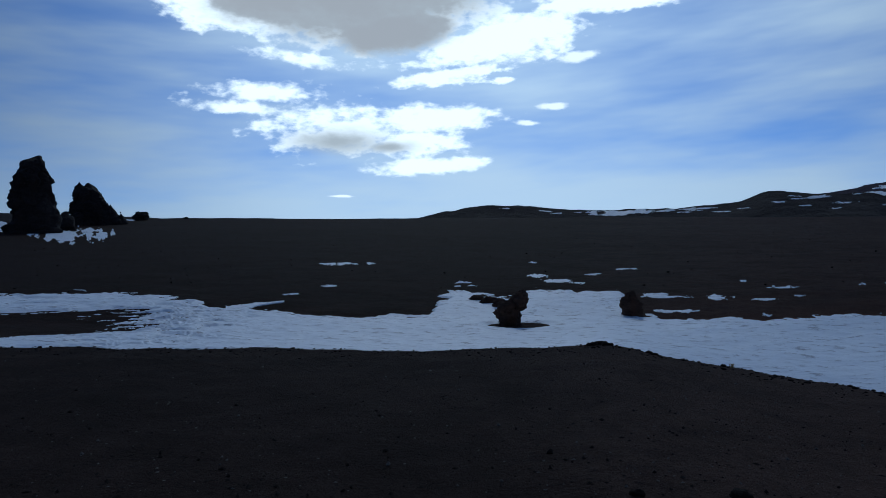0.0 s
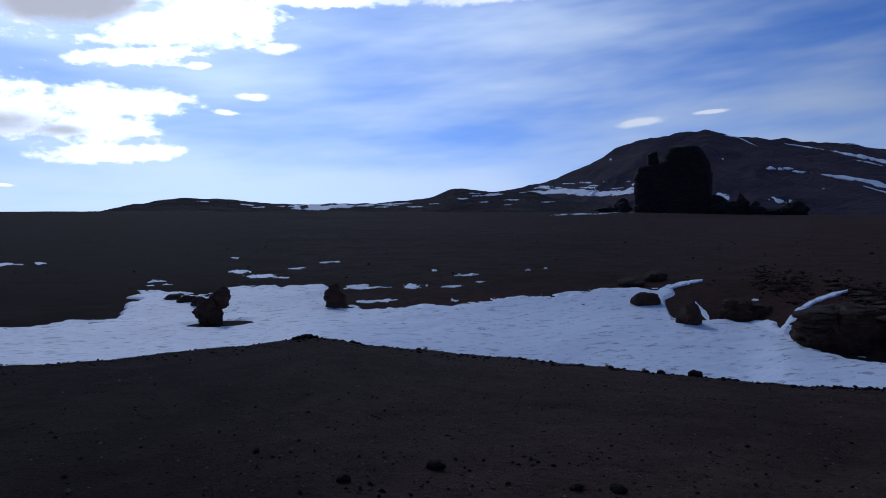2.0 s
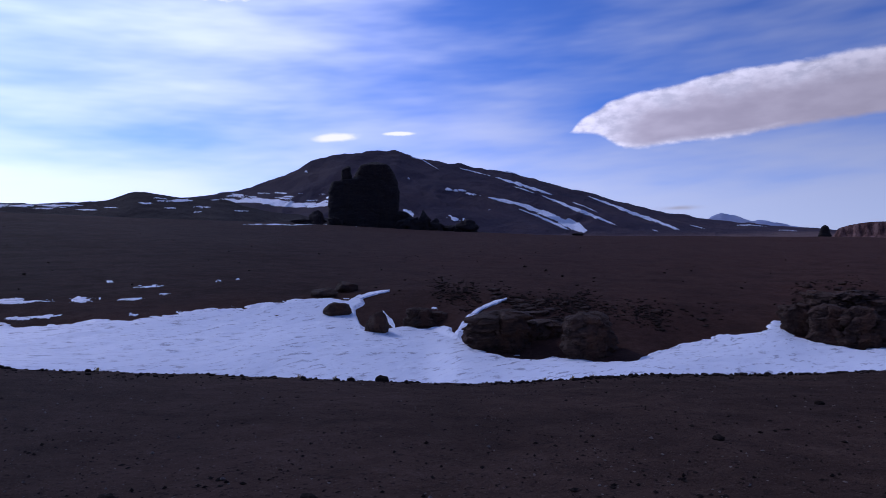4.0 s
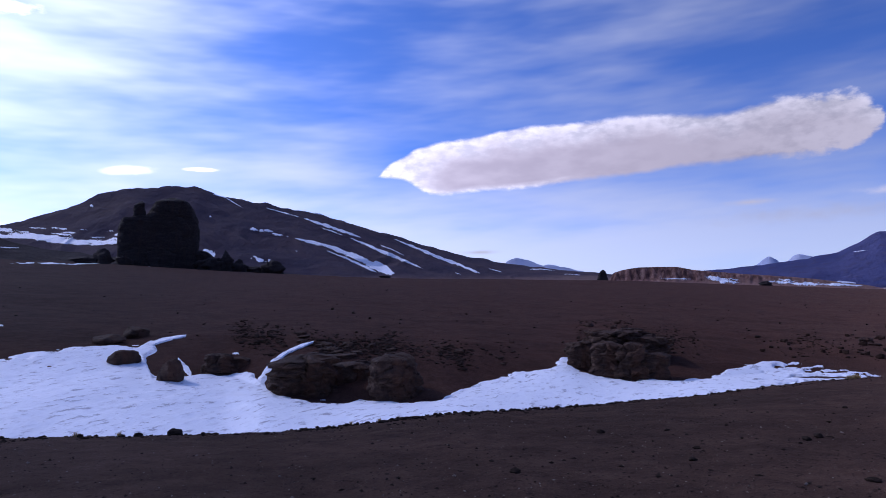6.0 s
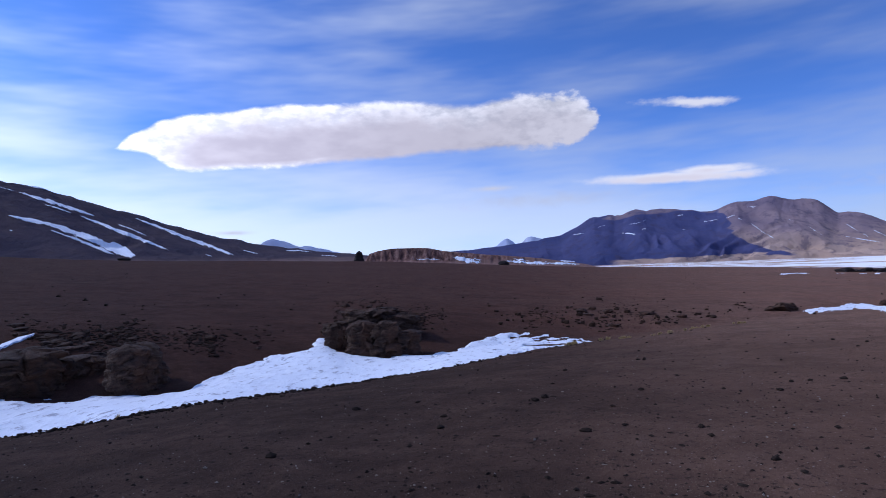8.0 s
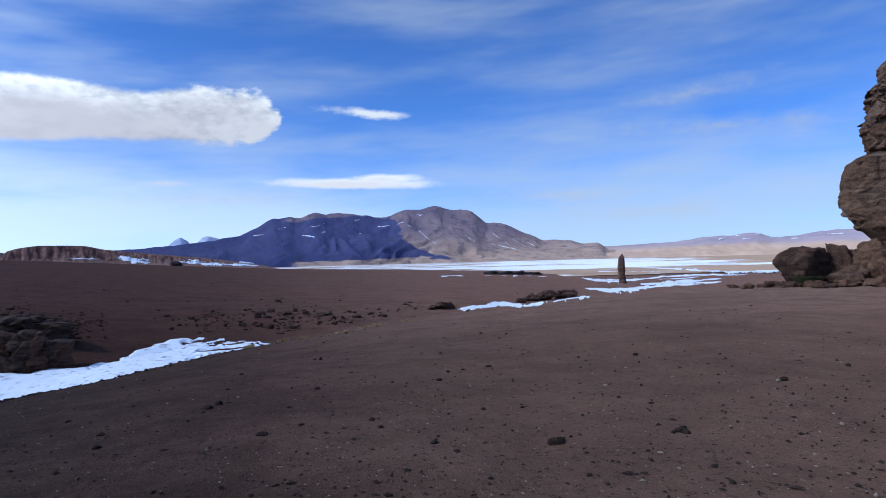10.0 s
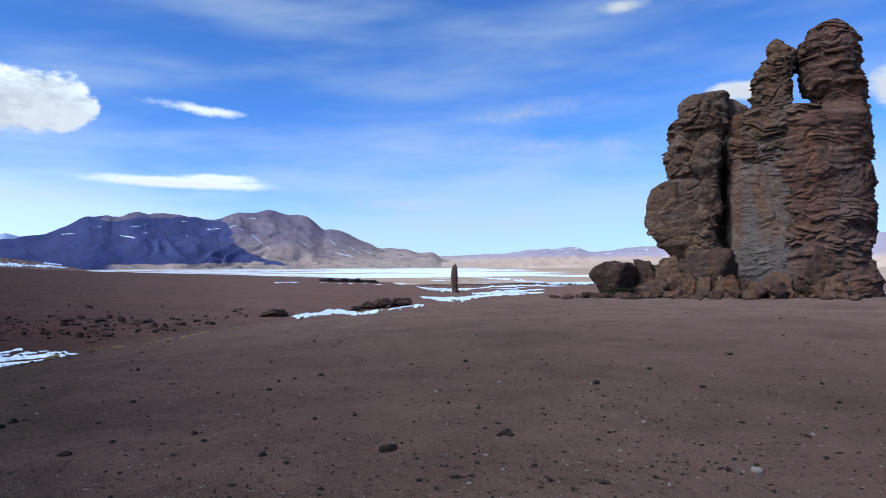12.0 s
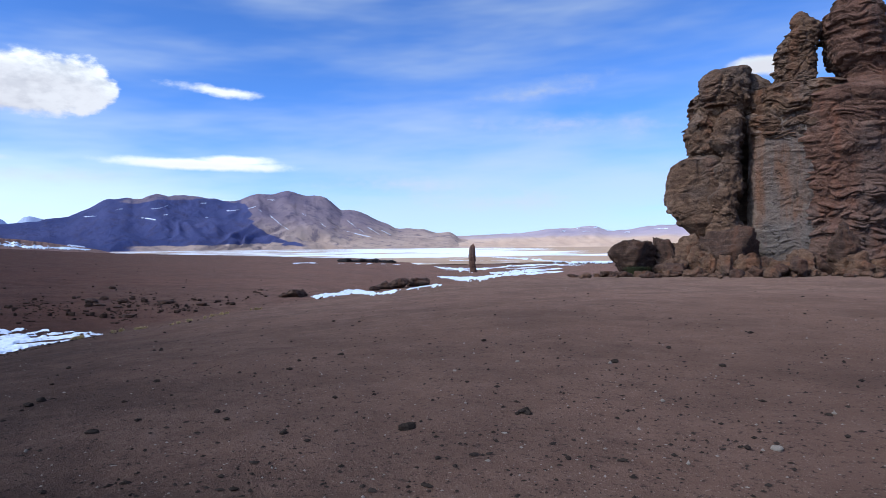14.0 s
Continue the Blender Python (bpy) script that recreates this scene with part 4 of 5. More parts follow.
for i, (points, half) in enumerate([
        ([(97.67, 2.40), (98.1, 2.45), (98.54, 2.48)], 0.02), ([(101.6, 2.36), (102.1, 2.32), (102.67, 2.2)], 0.035), ([(99.7, 2.92), (100.32, 3.04)], 0.02), ([(102.2, 3.04), (102.9, 3.1), (103.5, 3.33)], 0.025), ([(105.7, 3.44), (106.0, 3.55), (106.4, 3.57)], 0.05), ([(107.9, 2.96), (108.4, 2.98), (108.9, 3.04)], 0.045), ([(109.5, 3.1), (109.9, 3.25), (110.2, 3.33)], 0.04),
        ([(111.3, 2.6), (112.0, 2.0), (112.8, 1.38)], 0.045), ([(113.9, 2.74), (114.4, 2.51)], 0.04), ([(117.6, 2.18), (118.2, 1.7), (118.9, 1.2)], 0.04), ([(119.1, 1.71), (120.25, 1.0)], 0.025), ([(117.4, 1.3), (118.5, 1.0), (119.6, 0.76)], 0.025), ([(111.1, 3.88), (111.4, 3.9), (111.7, 3.84)], 0.04), ([(110.4, 3.06), (110.7, 2.9)], 0.04), ([(115.2, 2.1), (116.0, 1.5)], 0.02), ([(120.4, 1.35), (121.2, 0.95)], 0.02), ([(103.2, 2.6), (103.5, 2.62)], 0.03), ([(106.3, 2.4), (106.6, 2.44)], 0.03)]):
    snow_streak(points, half, range_face, 4.0, 3160.0, 4300.0, range_, seed=120 + i, rag=0.9, fade=0.3)
for i, (a, e, w) in enumerate([(136.9, 1.32, 0.3), (138.2, 1.38, 0.35), (139.4, 1.1, 0.25), (143.6, 1.2, 0.5), (140.8, 0.95, 0.3), (137.5, 1.05, 0.3), (135.6, 1.1, 0.25)]):
    snow_patch(a, e, w, 0.03, far_hill_face, 4.0, 3260.0, 4750.0, far_hill, 0.0, 240 + i)
# drifts round the lone spire and down the gully
for i, (points, half, rag) in enumerate([
        ([(124.8, -1.74), (125.9, -1.98), (128.0, -2.12), (129.5, -1.95), (131.6, -1.62)], (0.03, 0.13, 0.2, 0.14, 0.03), 0.35), ([(125.1, -2.56), (126.6, -2.8), (128.7, -2.8), (131.3, -2.5), (135.8, -2.3)], (0.05, 0.22, 0.24, 0.13, 0.05), 0.35),
        ([(129.3, -2.4), (131.0, -2.3), (133.4, -2.15), (135.8, -1.95)], (0.05, 0.14, 0.13, 0.04), 0.4), ([(130.6, -2.02), (132.6, -1.92), (134.6, -1.76)], 0.07, 0.4), ([(131.0, -1.72), (134.0, -1.66), (137.5, -1.74)], 0.06, 0.5),
        ([(114.4, -4.15), (115.4, -4.08), (116.7, -3.96), (117.8, -3.8), (120.3, -3.88), (122.0, -3.72)], (0.1, 0.22, 0.2, 0.26, 0.16, 0.05), 0.5), ([(122.4, -3.68), (123.6, -3.53), (124.8, -3.38), (125.8, -3.32)], (0.06, 0.12, 0.16, 0.06), 0.5)]):
    snow_streak(points, half, seed=140 + i, label="flat drift of snow below the slope", rag=rag)
for i, (points, half) in enumerate([([(129.4, -1.02), (133.0, -1.27), (136.6, -1.58), (139.8, -1.6)], (0.03, 0.07, 0.1, 0.08)), ([(126.0, -1.3), (128.6, -1.36), (131.6, -1.4)], 0.04), ([(131.5, -0.72), (134.5, -0.82), (138.0, -0.9)], 0.04)]):
    snow_streak(points, half, lift=0.9, stop=2600.0, seed=150 + i, label="band of snow at the edge of the salt flat", rag=0.6)


# ---- rock builders ----
def frame_at(az, r, dz=0.0):
    """A pose on the ground that faces the eye: x to its right, y away from it."""
    x, y = spot(az, r)
    return Matrix.Translation((float(x), float(y), height(az, r) + dz)) @ pose(0, 0, 0, 0, 0, -az)


def column(rows, depth, seed, amp=0.6, nu=150, nv=150, layers=2.2, block=0.6, square=2.8, cell=1.0, ledges=()):
    """A rock column. rows: height, left and right edge. Joints and layers break its sides into blocks;
    ledges: rows of how far weathered lips stand out, their length, thickness and share of the surface."""
    zs = [q[0] for q in rows]
    left, right = knots([(q[0], q[1]) for q in rows]), knots([(q[0], q[2]) for q in rows])
    z = np.linspace(zs[0], zs[-1], nv)
    th = np.linspace(0, 2 * np.pi, nu, endpoint=False)
    th = th - 0.5 * np.cos(th)
    T, Z = np.meshgrid(th, z, indexing="ij")
    c, s = np.cos(T), np.sin(T)
    k = (np.abs(c) ** square + np.abs(s) ** square) ** (-1 / square)
    lo, hi = left(Z), right(Z)
    mid, half = (lo + hi) / 2, (hi - lo) / 2
    near_top = np.clip((zs[-1] - Z) / (0.07 * (zs[-1] - zs[0])), 0, 1) ** 0.5
    d = np.minimum(depth, np.maximum(half * 1.3, 0.3 * depth)) * (0.4 + 0.6 * near_top)
    X, Y = mid + half * k * c * (0.35 + 0.65 * near_top), d * k * s
    p = np.stack([X, Y, Z], -1).reshape(-1, 3)
    size = np.minimum(1.0, (hi - lo).ravel() * cell / 4)
    w = p * cell
    warp = 0.35 * np.stack([fbm(w * 0.6, 2, seed + 20), fbm(w * 0.6, 2, seed + 21), fbm(w * 0.6, 2, seed + 22)], -1)
    big, gap = cells((w + warp) * np.array([0.42, 0.42, 0.36 * layers]), seed)
    lit, slit = cells((w + warp * 0.6) * np.array([1.0, 1.0, 1.15 * layers]), seed + 1)
    ledge = fbm(w * np.array([0.2, 0.2, layers * 0.6]), 3, seed)
    step = np.sign(ledge) * np.abs(ledge) ** 0.6
    out = 0.6 * fbm(w * 0.3, 2, seed + 1) + block * (0.75 * big * ramp01(gap, 0, 0.15) - 0.55 * (1 - ramp01(gap, 0, 0.16)) + 0.32 * lit * ramp01(slit, 0, 0.2) - 0.3 * (1 - ramp01(slit, 0, 0.14)) + 0.35 * step)
    out = amp * (out + 0.14 * fbm(w * np.array([1.6, 1.6, 3.2]), 3, seed + 2)) * size / cell
    sag = 0
    for j, (far, long, thick, share) in enumerate(ledges):
        q = (p + warp / cell) / np.array([long, long, thick]) + 0.3 * fbm(p / long, 2, seed + 31 + j)[:, None]
        who, gap = cells(q, seed + 5 + j)
        lip = ramp01(who, 0.85 - 2 * share, 1.15 - 2 * share) * ramp01(gap, 0, 0.3) * (0.25 + 0.75 * ramp01(fbm(p / (2.2 * long), 2, seed + 41), -0.35, 0.4))
        out = out + far * lip * np.clip((hi - lo).ravel() / (2.5 * long), 0.2, 1)
        sag = sag - 0.22 * thick * lip
    n = np.stack([c.ravel(), s.ravel(), 0 * s.ravel()], -1)
    p = p + n * out[:, None]
    p[:, 2] += sag
    p[:, 2] += amp / cell * 0.3 * (fbm(w * 0.5, 3, seed + 4) + 0.6 * big) * size
    f = grid_faces(nu, nv, True).tolist()
    top = len(p)
    p = np.concatenate([p, [p[nv - 1::nv].mean(0) + [0, 0, 0.05]]])
    f += [[i * nv + nv - 1, (i + 1) % nu * nv + nv - 1, top] for i in range(nu)]
    return p, f


def boulder(w, d, h, seed, n=26, amp=0.22, layers=1.0, sink=0.2, facet=0.5, planes=16, cut=0.78):
    """A worn block: half width, half depth and height; cut: how deep its faces are broken."""
    u = np.linspace(0, 2 * np.pi, 2 * n, endpoint=False)
    t = np.linspace(0.04, np.pi - 0.04, n)
    U, T = np.meshgrid(u, t, indexing="ij")
    p = np.stack([np.sin(T) * np.cos(U), np.sin(T) * np.sin(U), np.cos(T)], -1).reshape(-1, 3)
    rs = np.random.RandomState(seed)
    r = np.ones(len(p)) * 1.25
    for _ in range(planes):
        nrm = rs.normal(size=3)
        nrm /= np.linalg.norm(nrm)
        dd = p @ nrm
        r = np.where(dd > 0.05, np.minimum(r, rs.uniform(cut, 1.05) / np.maximum(dd, 0.05)), r)
    r = facet * r + (1 - facet) * 1.0
    q = p * r[:, None]
    r2 = amp * fbm(q * 1.3 + seed, 3, seed) + amp * 0.55 * fbm(q * np.array([1.5, 1.5, 5.0 * layers]) + seed, 3, seed + 1)
    if n > 18:
        who, gap = cells(q * np.array([1.3, 1.3, 2.2 * layers]) + seed, seed)
        r2 = r2 + amp * (0.4 * who * ramp01(gap, 0, 0.2) - 0.35 * (1 - ramp01(gap, 0, 0.16)))
    q = q * (1 + r2[:, None])
    q = q * np.array([w, d, h * (1 + sink) / 2]) + np.array([0, 0, h * (1 - sink) / 2])
    f = grid_faces(2 * n, n, True).tolist()
    q = np.concatenate([q, [q[0::n].mean(0), q[n - 1::n].mean(0)]])
    f += [[i * n, (i + 1) % (2 * n) * n, len(q) - 2] for i in range(2 * n)] + [[(i + 1) % (2 * n) * n + n - 1, i * n + n - 1, len(q) - 1] for i in range(2 * n)]
    return q, [x[::-1] for x in f]


def rock_at(name, az, el, wide, tall, seed, mat, label, category="rock", group="", r=None, n=26, amp=0.22, layers=1.0, deep=1.0, facet=0.5, planes=16, cut=0.78):
    """A rock whose foot shows at (az, el); wide and tall in degrees as seen from the eye."""
    r = r or reach(az, el)
    k = r * math.pi / 180
    v, f = boulder(wide / 2 * k, wide / 2 * k * deep, tall * k, seed, n, amp, layers, facet=facet, planes=planes, cut=cut)
    ob = mesh_ob(name, v, f, mat, label=label, category=category, group=group)
    ob.matrix_world = frame_at(az, r, -0.04 * tall * k)
    return ob


# ---- the great rock formation ----
CLIFF_R, CLIFF_AZ = 65.0, 150.0


def cliff_rows(rows):
    """Rows of elevation, left and right azimuth, as metres in the formation's own frame."""
    out = []
    for e, a, b in rows:
        xa, xb = CLIFF_R * math.tan(radians(a - CLIFF_AZ)), CLIFF_R * math.tan(radians(b - CLIFF_AZ))
        out.append((EYE + CLIFF_R * math.tan(radians(e)), xa, xb))
    return out


formation = new("rock_formation")
tagged(formation, "tall weathered brown rock formation with towers and ledges", "rock formation")
xy0 = spot(CLIFF_AZ, CLIFF_R)
formation.matrix_world = Matrix.Translation((float(xy0[0]), float(xy0[1]), 0)) @ pose(0, 0, 0, 0, 0, -CLIFF_AZ)


def cliff_part(name, rows, depth, seed, y=0.0, label="", mat=CLIFF_ROCK, **more):
    v, f = column(cliff_rows(rows), depth, seed, **more)
    ob = mesh_ob(name, v, f, mat, formation, label)
    ob.location = (0, y, 0)
    return ob


LIPS = ((0.42, 2.0, 0.75, 0.5), (0.2, 0.8, 0.3, 0.45))
cliff_part("buttress", [(-3.2, 146.2, 149.2), (-1, 146.2, 149.1), (1.0, 146.0, 149.1), (3.0, 145.8, 149.1), (5.7, 145.6, 149.1), (6.3, 145.6, 149.1), (8.9, 145.5, 149.2), (9.6, 146.1, 149.6), (10.6, 145.95, 150.0), (11.1, 146.5, 150.3), (11.8, 146.8, 150.1), (12.4, 147.0, 149.9)], 3.6, 3, 0.0, "blocky brown buttress", amp=0.55, nu=300, nv=330, block=0.6, layers=1.1, ledges=LIPS)
cliff_part("bulge", [(0.4, 146.2, 147.8), (1.2, 145.4, 148.2), (1.9, 144.85, 148.4), (3.1, 144.1, 148.6), (4.2, 144.0, 148.6), (5.2, 144.1, 148.6), (5.7, 144.4, 148.6), (6.1, 144.9, 148.5), (6.5, 145.6, 148.2), (6.9, 146.2, 147.8)], 2.4, 5, -1.2, "rounded grey bulge on the buttress", amp=0.3, nu=200, nv=160, block=0.4, layers=0.8, ledges=((0.22, 1.4, 0.5, 0.35),))
cliff_part("rib", [(-1.0, 147.0, 149.5), (1.0, 147.0, 149.35), (2.2, 147.3, 149.1), (3.2, 147.0, 149.0), (4.4, 147.9, 149.3), (5.4, 147.4, 149.35), (6.4, 148.1, 149.35), (7.6, 147.2, 149.4), (8.8, 147.6, 149.6), (9.9, 148.2, 149.5)], 1.5, 8, -2.3, "knobbly rib beside the cleft", amp=0.5, nu=200, nv=330, block=0.6, layers=0.8, cell=1.3, ledges=((0.42, 1.3, 0.8, 0.5), (0.16, 0.6, 0.3, 0.4)))
cliff_part("cap_block", [(10.2, 146.7, 149.8), (11.0, 146.5, 150.0), (11.9, 146.45, 150.0), (12.5, 146.9, 150.0), (12.9, 147.6, 150.1), (13.15, 148.4, 150.2), (13.3, 149.3, 150.2)], 2.6, 12, -0.8, "sloping cap block of the buttress", amp=0.5, nu=220, nv=150, block=0.6, layers=1.0, ledges=LIPS)
cliff_part("cap_block", [(10.2, 149.4, 152.2), (11.4, 149.4, 152.0), (12.2, 149.5, 151.6), (12.7, 149.6, 151.0), (13.0, 149.7, 150.6)], 1.6, 13, 0.9, "small block leaning on the cap", amp=0.5, nu=120, nv=110, block=0.5, layers=1.0, ledges=((0.2, 1.0, 0.4, 0.4),))
cliff_part("rock_wall", [(-3.2, 149.95, 155.0), (2.0, 150.0, 155.0), (7.4, 149.95, 155.0), (8.6, 149.8, 155.1), (9.5, 149.6, 155.2), (10.4, 150.0, 156.0)], 3.2, 9, 1.2, "smooth grey and rust-streaked wall", WALL_ROCK, amp=0.26, nu=260, nv=260, block=0.22, layers=1.2, square=4.5, ledges=((0.1, 1.6, 0.22, 0.25), (0.05, 0.7, 0.12, 0.3)))
cliff_part("shelf", [(5.6, 152.0, 153.0), (6.8, 151.7, 153.9), (7.8, 150.7, 154.9), (8.6, 149.7, 156.0), (9.4, 149.2, 156.4), (10.2, 149.1, 156.6), (10.9, 149.8, 156.6), (11.4, 151.0, 156.6), (11.75, 152.2, 156.2), (12.0, 153.0, 155.2)], 3.0, 10, 0.8, "ledges of rock along the wall's top", amp=0.5, nu=300, nv=200, block=0.5, layers=1.1, square=3.6, ledges=((0.5, 2.2, 0.6, 0.5), (0.22, 0.9, 0.28, 0.45)))
cliff_part("back_wall", [(-3.2, 146.6, 156.0), (5.0, 147.0, 156.0), (9.0, 147.4, 156.0), (11.0, 148.5, 155.5)], 2.5, 17, 6.0, "shaded rock behind the cleft", amp=0.5, nu=120, nv=120)
cliff_part("pinnacle", [(11.0, 151.5, 155.0), (11.9, 151.85, 154.6), (12.5, 152.0, 154.55), (13.2, 152.05, 154.7), (13.9, 152.1, 154.75), (14.5, 152.05, 154.75), (15.0, 152.4, 154.8), (15.4, 152.9, 154.85), (15.7, 153.05, 154.85), (16.1, 152.85, 154.65), (16.4, 152.9, 154.3), (16.8, 153.1, 154.1), (17.0, 153.35, 153.9)], 2.0, 14, 1.0, "knobbly pinnacle leaning on the tower", amp=0.55, nu=240, nv=260, block=0.6, layers=1.0, cell=1.5, ledges=((0.38, 1.1, 0.45, 0.5), (0.16, 0.5, 0.2, 0.4)))
cliff_part("knob", [(14.9, 154.1, 154.9), (15.4, 154.0, 155.0), (15.9, 154.05, 155.0), (16.2, 154.2, 154.8)], 0.5, 16, 0.6, "dark knob stuck to the pinnacle", amp=0.3, nu=80, nv=60, cell=2.2)
cliff_part("tower", [(-3.2, 152.6, 160.3), (-1.2, 152.7, 160.2), (0.8, 152.8, 159.6), (3.6, 152.9, 160.0), (5.5, 152.6, 159.8), (8.0, 152.9, 159.7), (10.3, 153.4, 159.6), (11.4, 155.6, 159.6), (11.8, 156.3, 159.6), (12.6, 155.9, 159.6), (13.5, 155.3, 159.5), (14.6, 155.15, 159.2), (16.2, 155.2, 159.1), (16.7, 155.7, 159.0), (17.1, 155.45, 158.9), (17.6, 155.7, 158.7), (18.0, 157.0, 158.3)], 4.2, 21, 1.6, "tall layered tower of reddish rock", TOWER_ROCK, amp=0.42, nu=320, nv=420, block=0.4, layers=1.5, square=2.6, ledges=((0.34, 2.0, 0.42, 0.42), (0.13, 0.8, 0.2, 0.4)))
# blocks fallen at its foot
for i, (a, e, w, t) in enumerate([
        (141.5, -2.4, 3.9, 3.9), (143.9, -2.5, 2.6, 2.9), (145.4, -2.5, 2.4, 3.7), (146.4, -2.6, 1.8, 2.2), (148.6, -2.5, 4.2, 3.9), (149.9, -2.5, 2.0, 2.1), (144.3, -2.75, 1.5, 1.0), (146.0, -2.8, 1.4, 0.9), (147.9, -2.8, 1.8, 1.2),
        (149.7, -2.6, 1.5, 1.6), (151.2, -2.6, 1.8, 1.2), (152.3, -2.65, 1.2, 0.9), (153.6, -2.6, 2.0, 1.9), (156.2, -2.3, 2.2, 3.2), (157.0, -2.6, 2.0, 1.5), (158.6, -2.55, 1.6, 1.2), (150.3, -2.75, 0.9, 0.5), (154.4, -2.75, 1.0, 0.6), (142.0, -2.7, 0.9, 0.6), (139.2, -2.6, 1.2, 0.5), (137.6, -2.6, 1.0, 0.4), (138.4, -2.6, 0.7, 0.3), (136.4, -2.62, 0.8, 0.3), (143.6, -2.85, 0.8, 0.6), (145.6, -2.9, 0.7, 0.5), (146.6, -2.9, 0.9, 0.6), (148.9, -2.85, 0.9, 0.7), (149.9, -2.9, 0.6, 0.4), (151.9, -2.85, 0.8, 0.5), (152.9, -2.9, 0.7, 0.6), (156.2, -2.85, 0.9, 0.7), (157.8, -2.85, 0.8, 0.5), (147.1, -2.2, 1.2, 2.0), (144.8, -2.3, 1.1, 1.6), (150.6, -2.3, 1.2, 1.5), (142.4, -2.85, 0.5, 0.35), (140.0, -2.85, 0.5, 0.3)]):
    rock_at("boulder", a, e, w, t, 300 + i, (CLIFF_ROCK, BANK_ROCK, CLIFF_ROCK)[i % 3] if i else BANK_ROCK, "angular brown block fallen at the cliff's foot" if i else "large dark grey boulder beside the cliff", "boulder", "blocks at the foot of the rock", 57.5 + 0.25 * (i % 4) + (2.5 if t > 2.4 else 0) - (1.5 if t < 0.75 else 0), 44, 0.16, 2.2, facet=1.0, planes=12, cut=0.6)

heap = random.Random(33)
for i in range(44):
    a = heap.uniform(143.6, 158.5)
    w = heap.uniform(0.8, 2.0)
    rock_at("boulder", a, 0, w, w * heap.uniform(0.45, 0.95), 1200 + i, (CLIFF_ROCK, BANK_ROCK)[i % 2], "angular slab in the heap under the cliff", "boulder", "blocks at the foot of the rock", heap.uniform(55.0, 59.5), 26, 0.14, 2.0, facet=1.0, planes=12, cut=0.5)

foot = random.Random(21)
for i in range(46):
    a = foot.uniform(137.0, 158.5)
    w = foot.choice((0.3, 0.4, 0.5, 0.7, 1.0))
    rock_at("boulder", a, 0, w, w * foot.uniform(0.4, 0.75), 1000 + i, CLIFF_ROCK if i % 3 else BANK_ROCK, "small broken block at the cliff's foot", "boulder", "small blocks at the foot of the rock", foot.uniform(48.0, 56.5), 12, 0.2, facet=1.0, planes=10)

# ---- rocks far off ----
def far_rock(name, az, r, rows, depth, seed, label, mat=DARK_ROCK, amp=0.9, nu=90, nv=110, category="rock pillar", parent=None, **more):
    """rows: elevation, left and right azimuth."""
    out = [(EYE + r * math.tan(radians(e)), r * math.tan(radians(a - az)), r * math.tan(radians(b - az))) for e, a, b in rows]
    v, f = column(out, depth, seed, amp, nu, nv, **more)
    ob = mesh_ob(name, v, f, mat, parent, label=label, category="" if parent else category)
    x, y = spot(az, r)
    ob.matrix_world = Matrix.Translation((float(x), float(y), 0)) @ pose(0, 0, 0, 0, 0, -az)
    return ob


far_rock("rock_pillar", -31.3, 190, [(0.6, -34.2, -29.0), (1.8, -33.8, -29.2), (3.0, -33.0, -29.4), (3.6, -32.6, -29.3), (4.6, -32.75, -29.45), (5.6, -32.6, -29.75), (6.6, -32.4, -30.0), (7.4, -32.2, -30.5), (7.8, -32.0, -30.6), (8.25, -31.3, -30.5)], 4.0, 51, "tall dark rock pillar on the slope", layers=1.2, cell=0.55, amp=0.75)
crag = new("rock_crag")
tagged(crag, "jagged dark crag with a sloping back", "rock crag")
x0, y0 = spot(-27.0, 260)
crag.matrix_world = Matrix.Translation((float(x0), float(y0), 0)) @ pose(0, 0, 0, 0, 0, 27.0)
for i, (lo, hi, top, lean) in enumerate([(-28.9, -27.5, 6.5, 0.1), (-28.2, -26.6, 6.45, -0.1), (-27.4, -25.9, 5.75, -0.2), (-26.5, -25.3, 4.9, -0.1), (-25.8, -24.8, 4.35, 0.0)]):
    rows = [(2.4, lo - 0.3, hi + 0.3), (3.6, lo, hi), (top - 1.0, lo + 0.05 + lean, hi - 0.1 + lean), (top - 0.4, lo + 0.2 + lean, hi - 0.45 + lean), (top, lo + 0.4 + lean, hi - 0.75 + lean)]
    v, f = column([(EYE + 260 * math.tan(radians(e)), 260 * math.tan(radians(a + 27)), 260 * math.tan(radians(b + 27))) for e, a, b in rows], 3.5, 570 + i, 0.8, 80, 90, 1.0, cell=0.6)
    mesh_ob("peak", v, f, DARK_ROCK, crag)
rock_at("boulder", -29.2, 3.3, 1.3, 1.3, 401, DARK_ROCK, "dark boulder beside the pillar", "boulder", "", 215)
rock_at("boulder", -24.0, 3.85, 1.1, 0.75, 402, DARK_ROCK, "small dark boulder on the skyline", "boulder", "", 300)
rock_at("boulder", -20.8, 3.9, 0.5, 0.15, 403, DARK_ROCK, "flat dark stone on the skyline", "boulder", "", 310)
rock_tower = tagged(new("rock_tower"), "massive dark rock tower on the plain's edge", "rock tower")
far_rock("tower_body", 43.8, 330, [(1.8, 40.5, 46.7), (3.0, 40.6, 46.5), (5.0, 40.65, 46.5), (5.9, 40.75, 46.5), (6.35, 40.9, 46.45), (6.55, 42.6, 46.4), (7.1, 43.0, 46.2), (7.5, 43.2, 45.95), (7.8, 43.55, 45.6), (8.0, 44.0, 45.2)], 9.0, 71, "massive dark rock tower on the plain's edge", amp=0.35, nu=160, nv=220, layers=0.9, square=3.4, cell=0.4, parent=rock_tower)
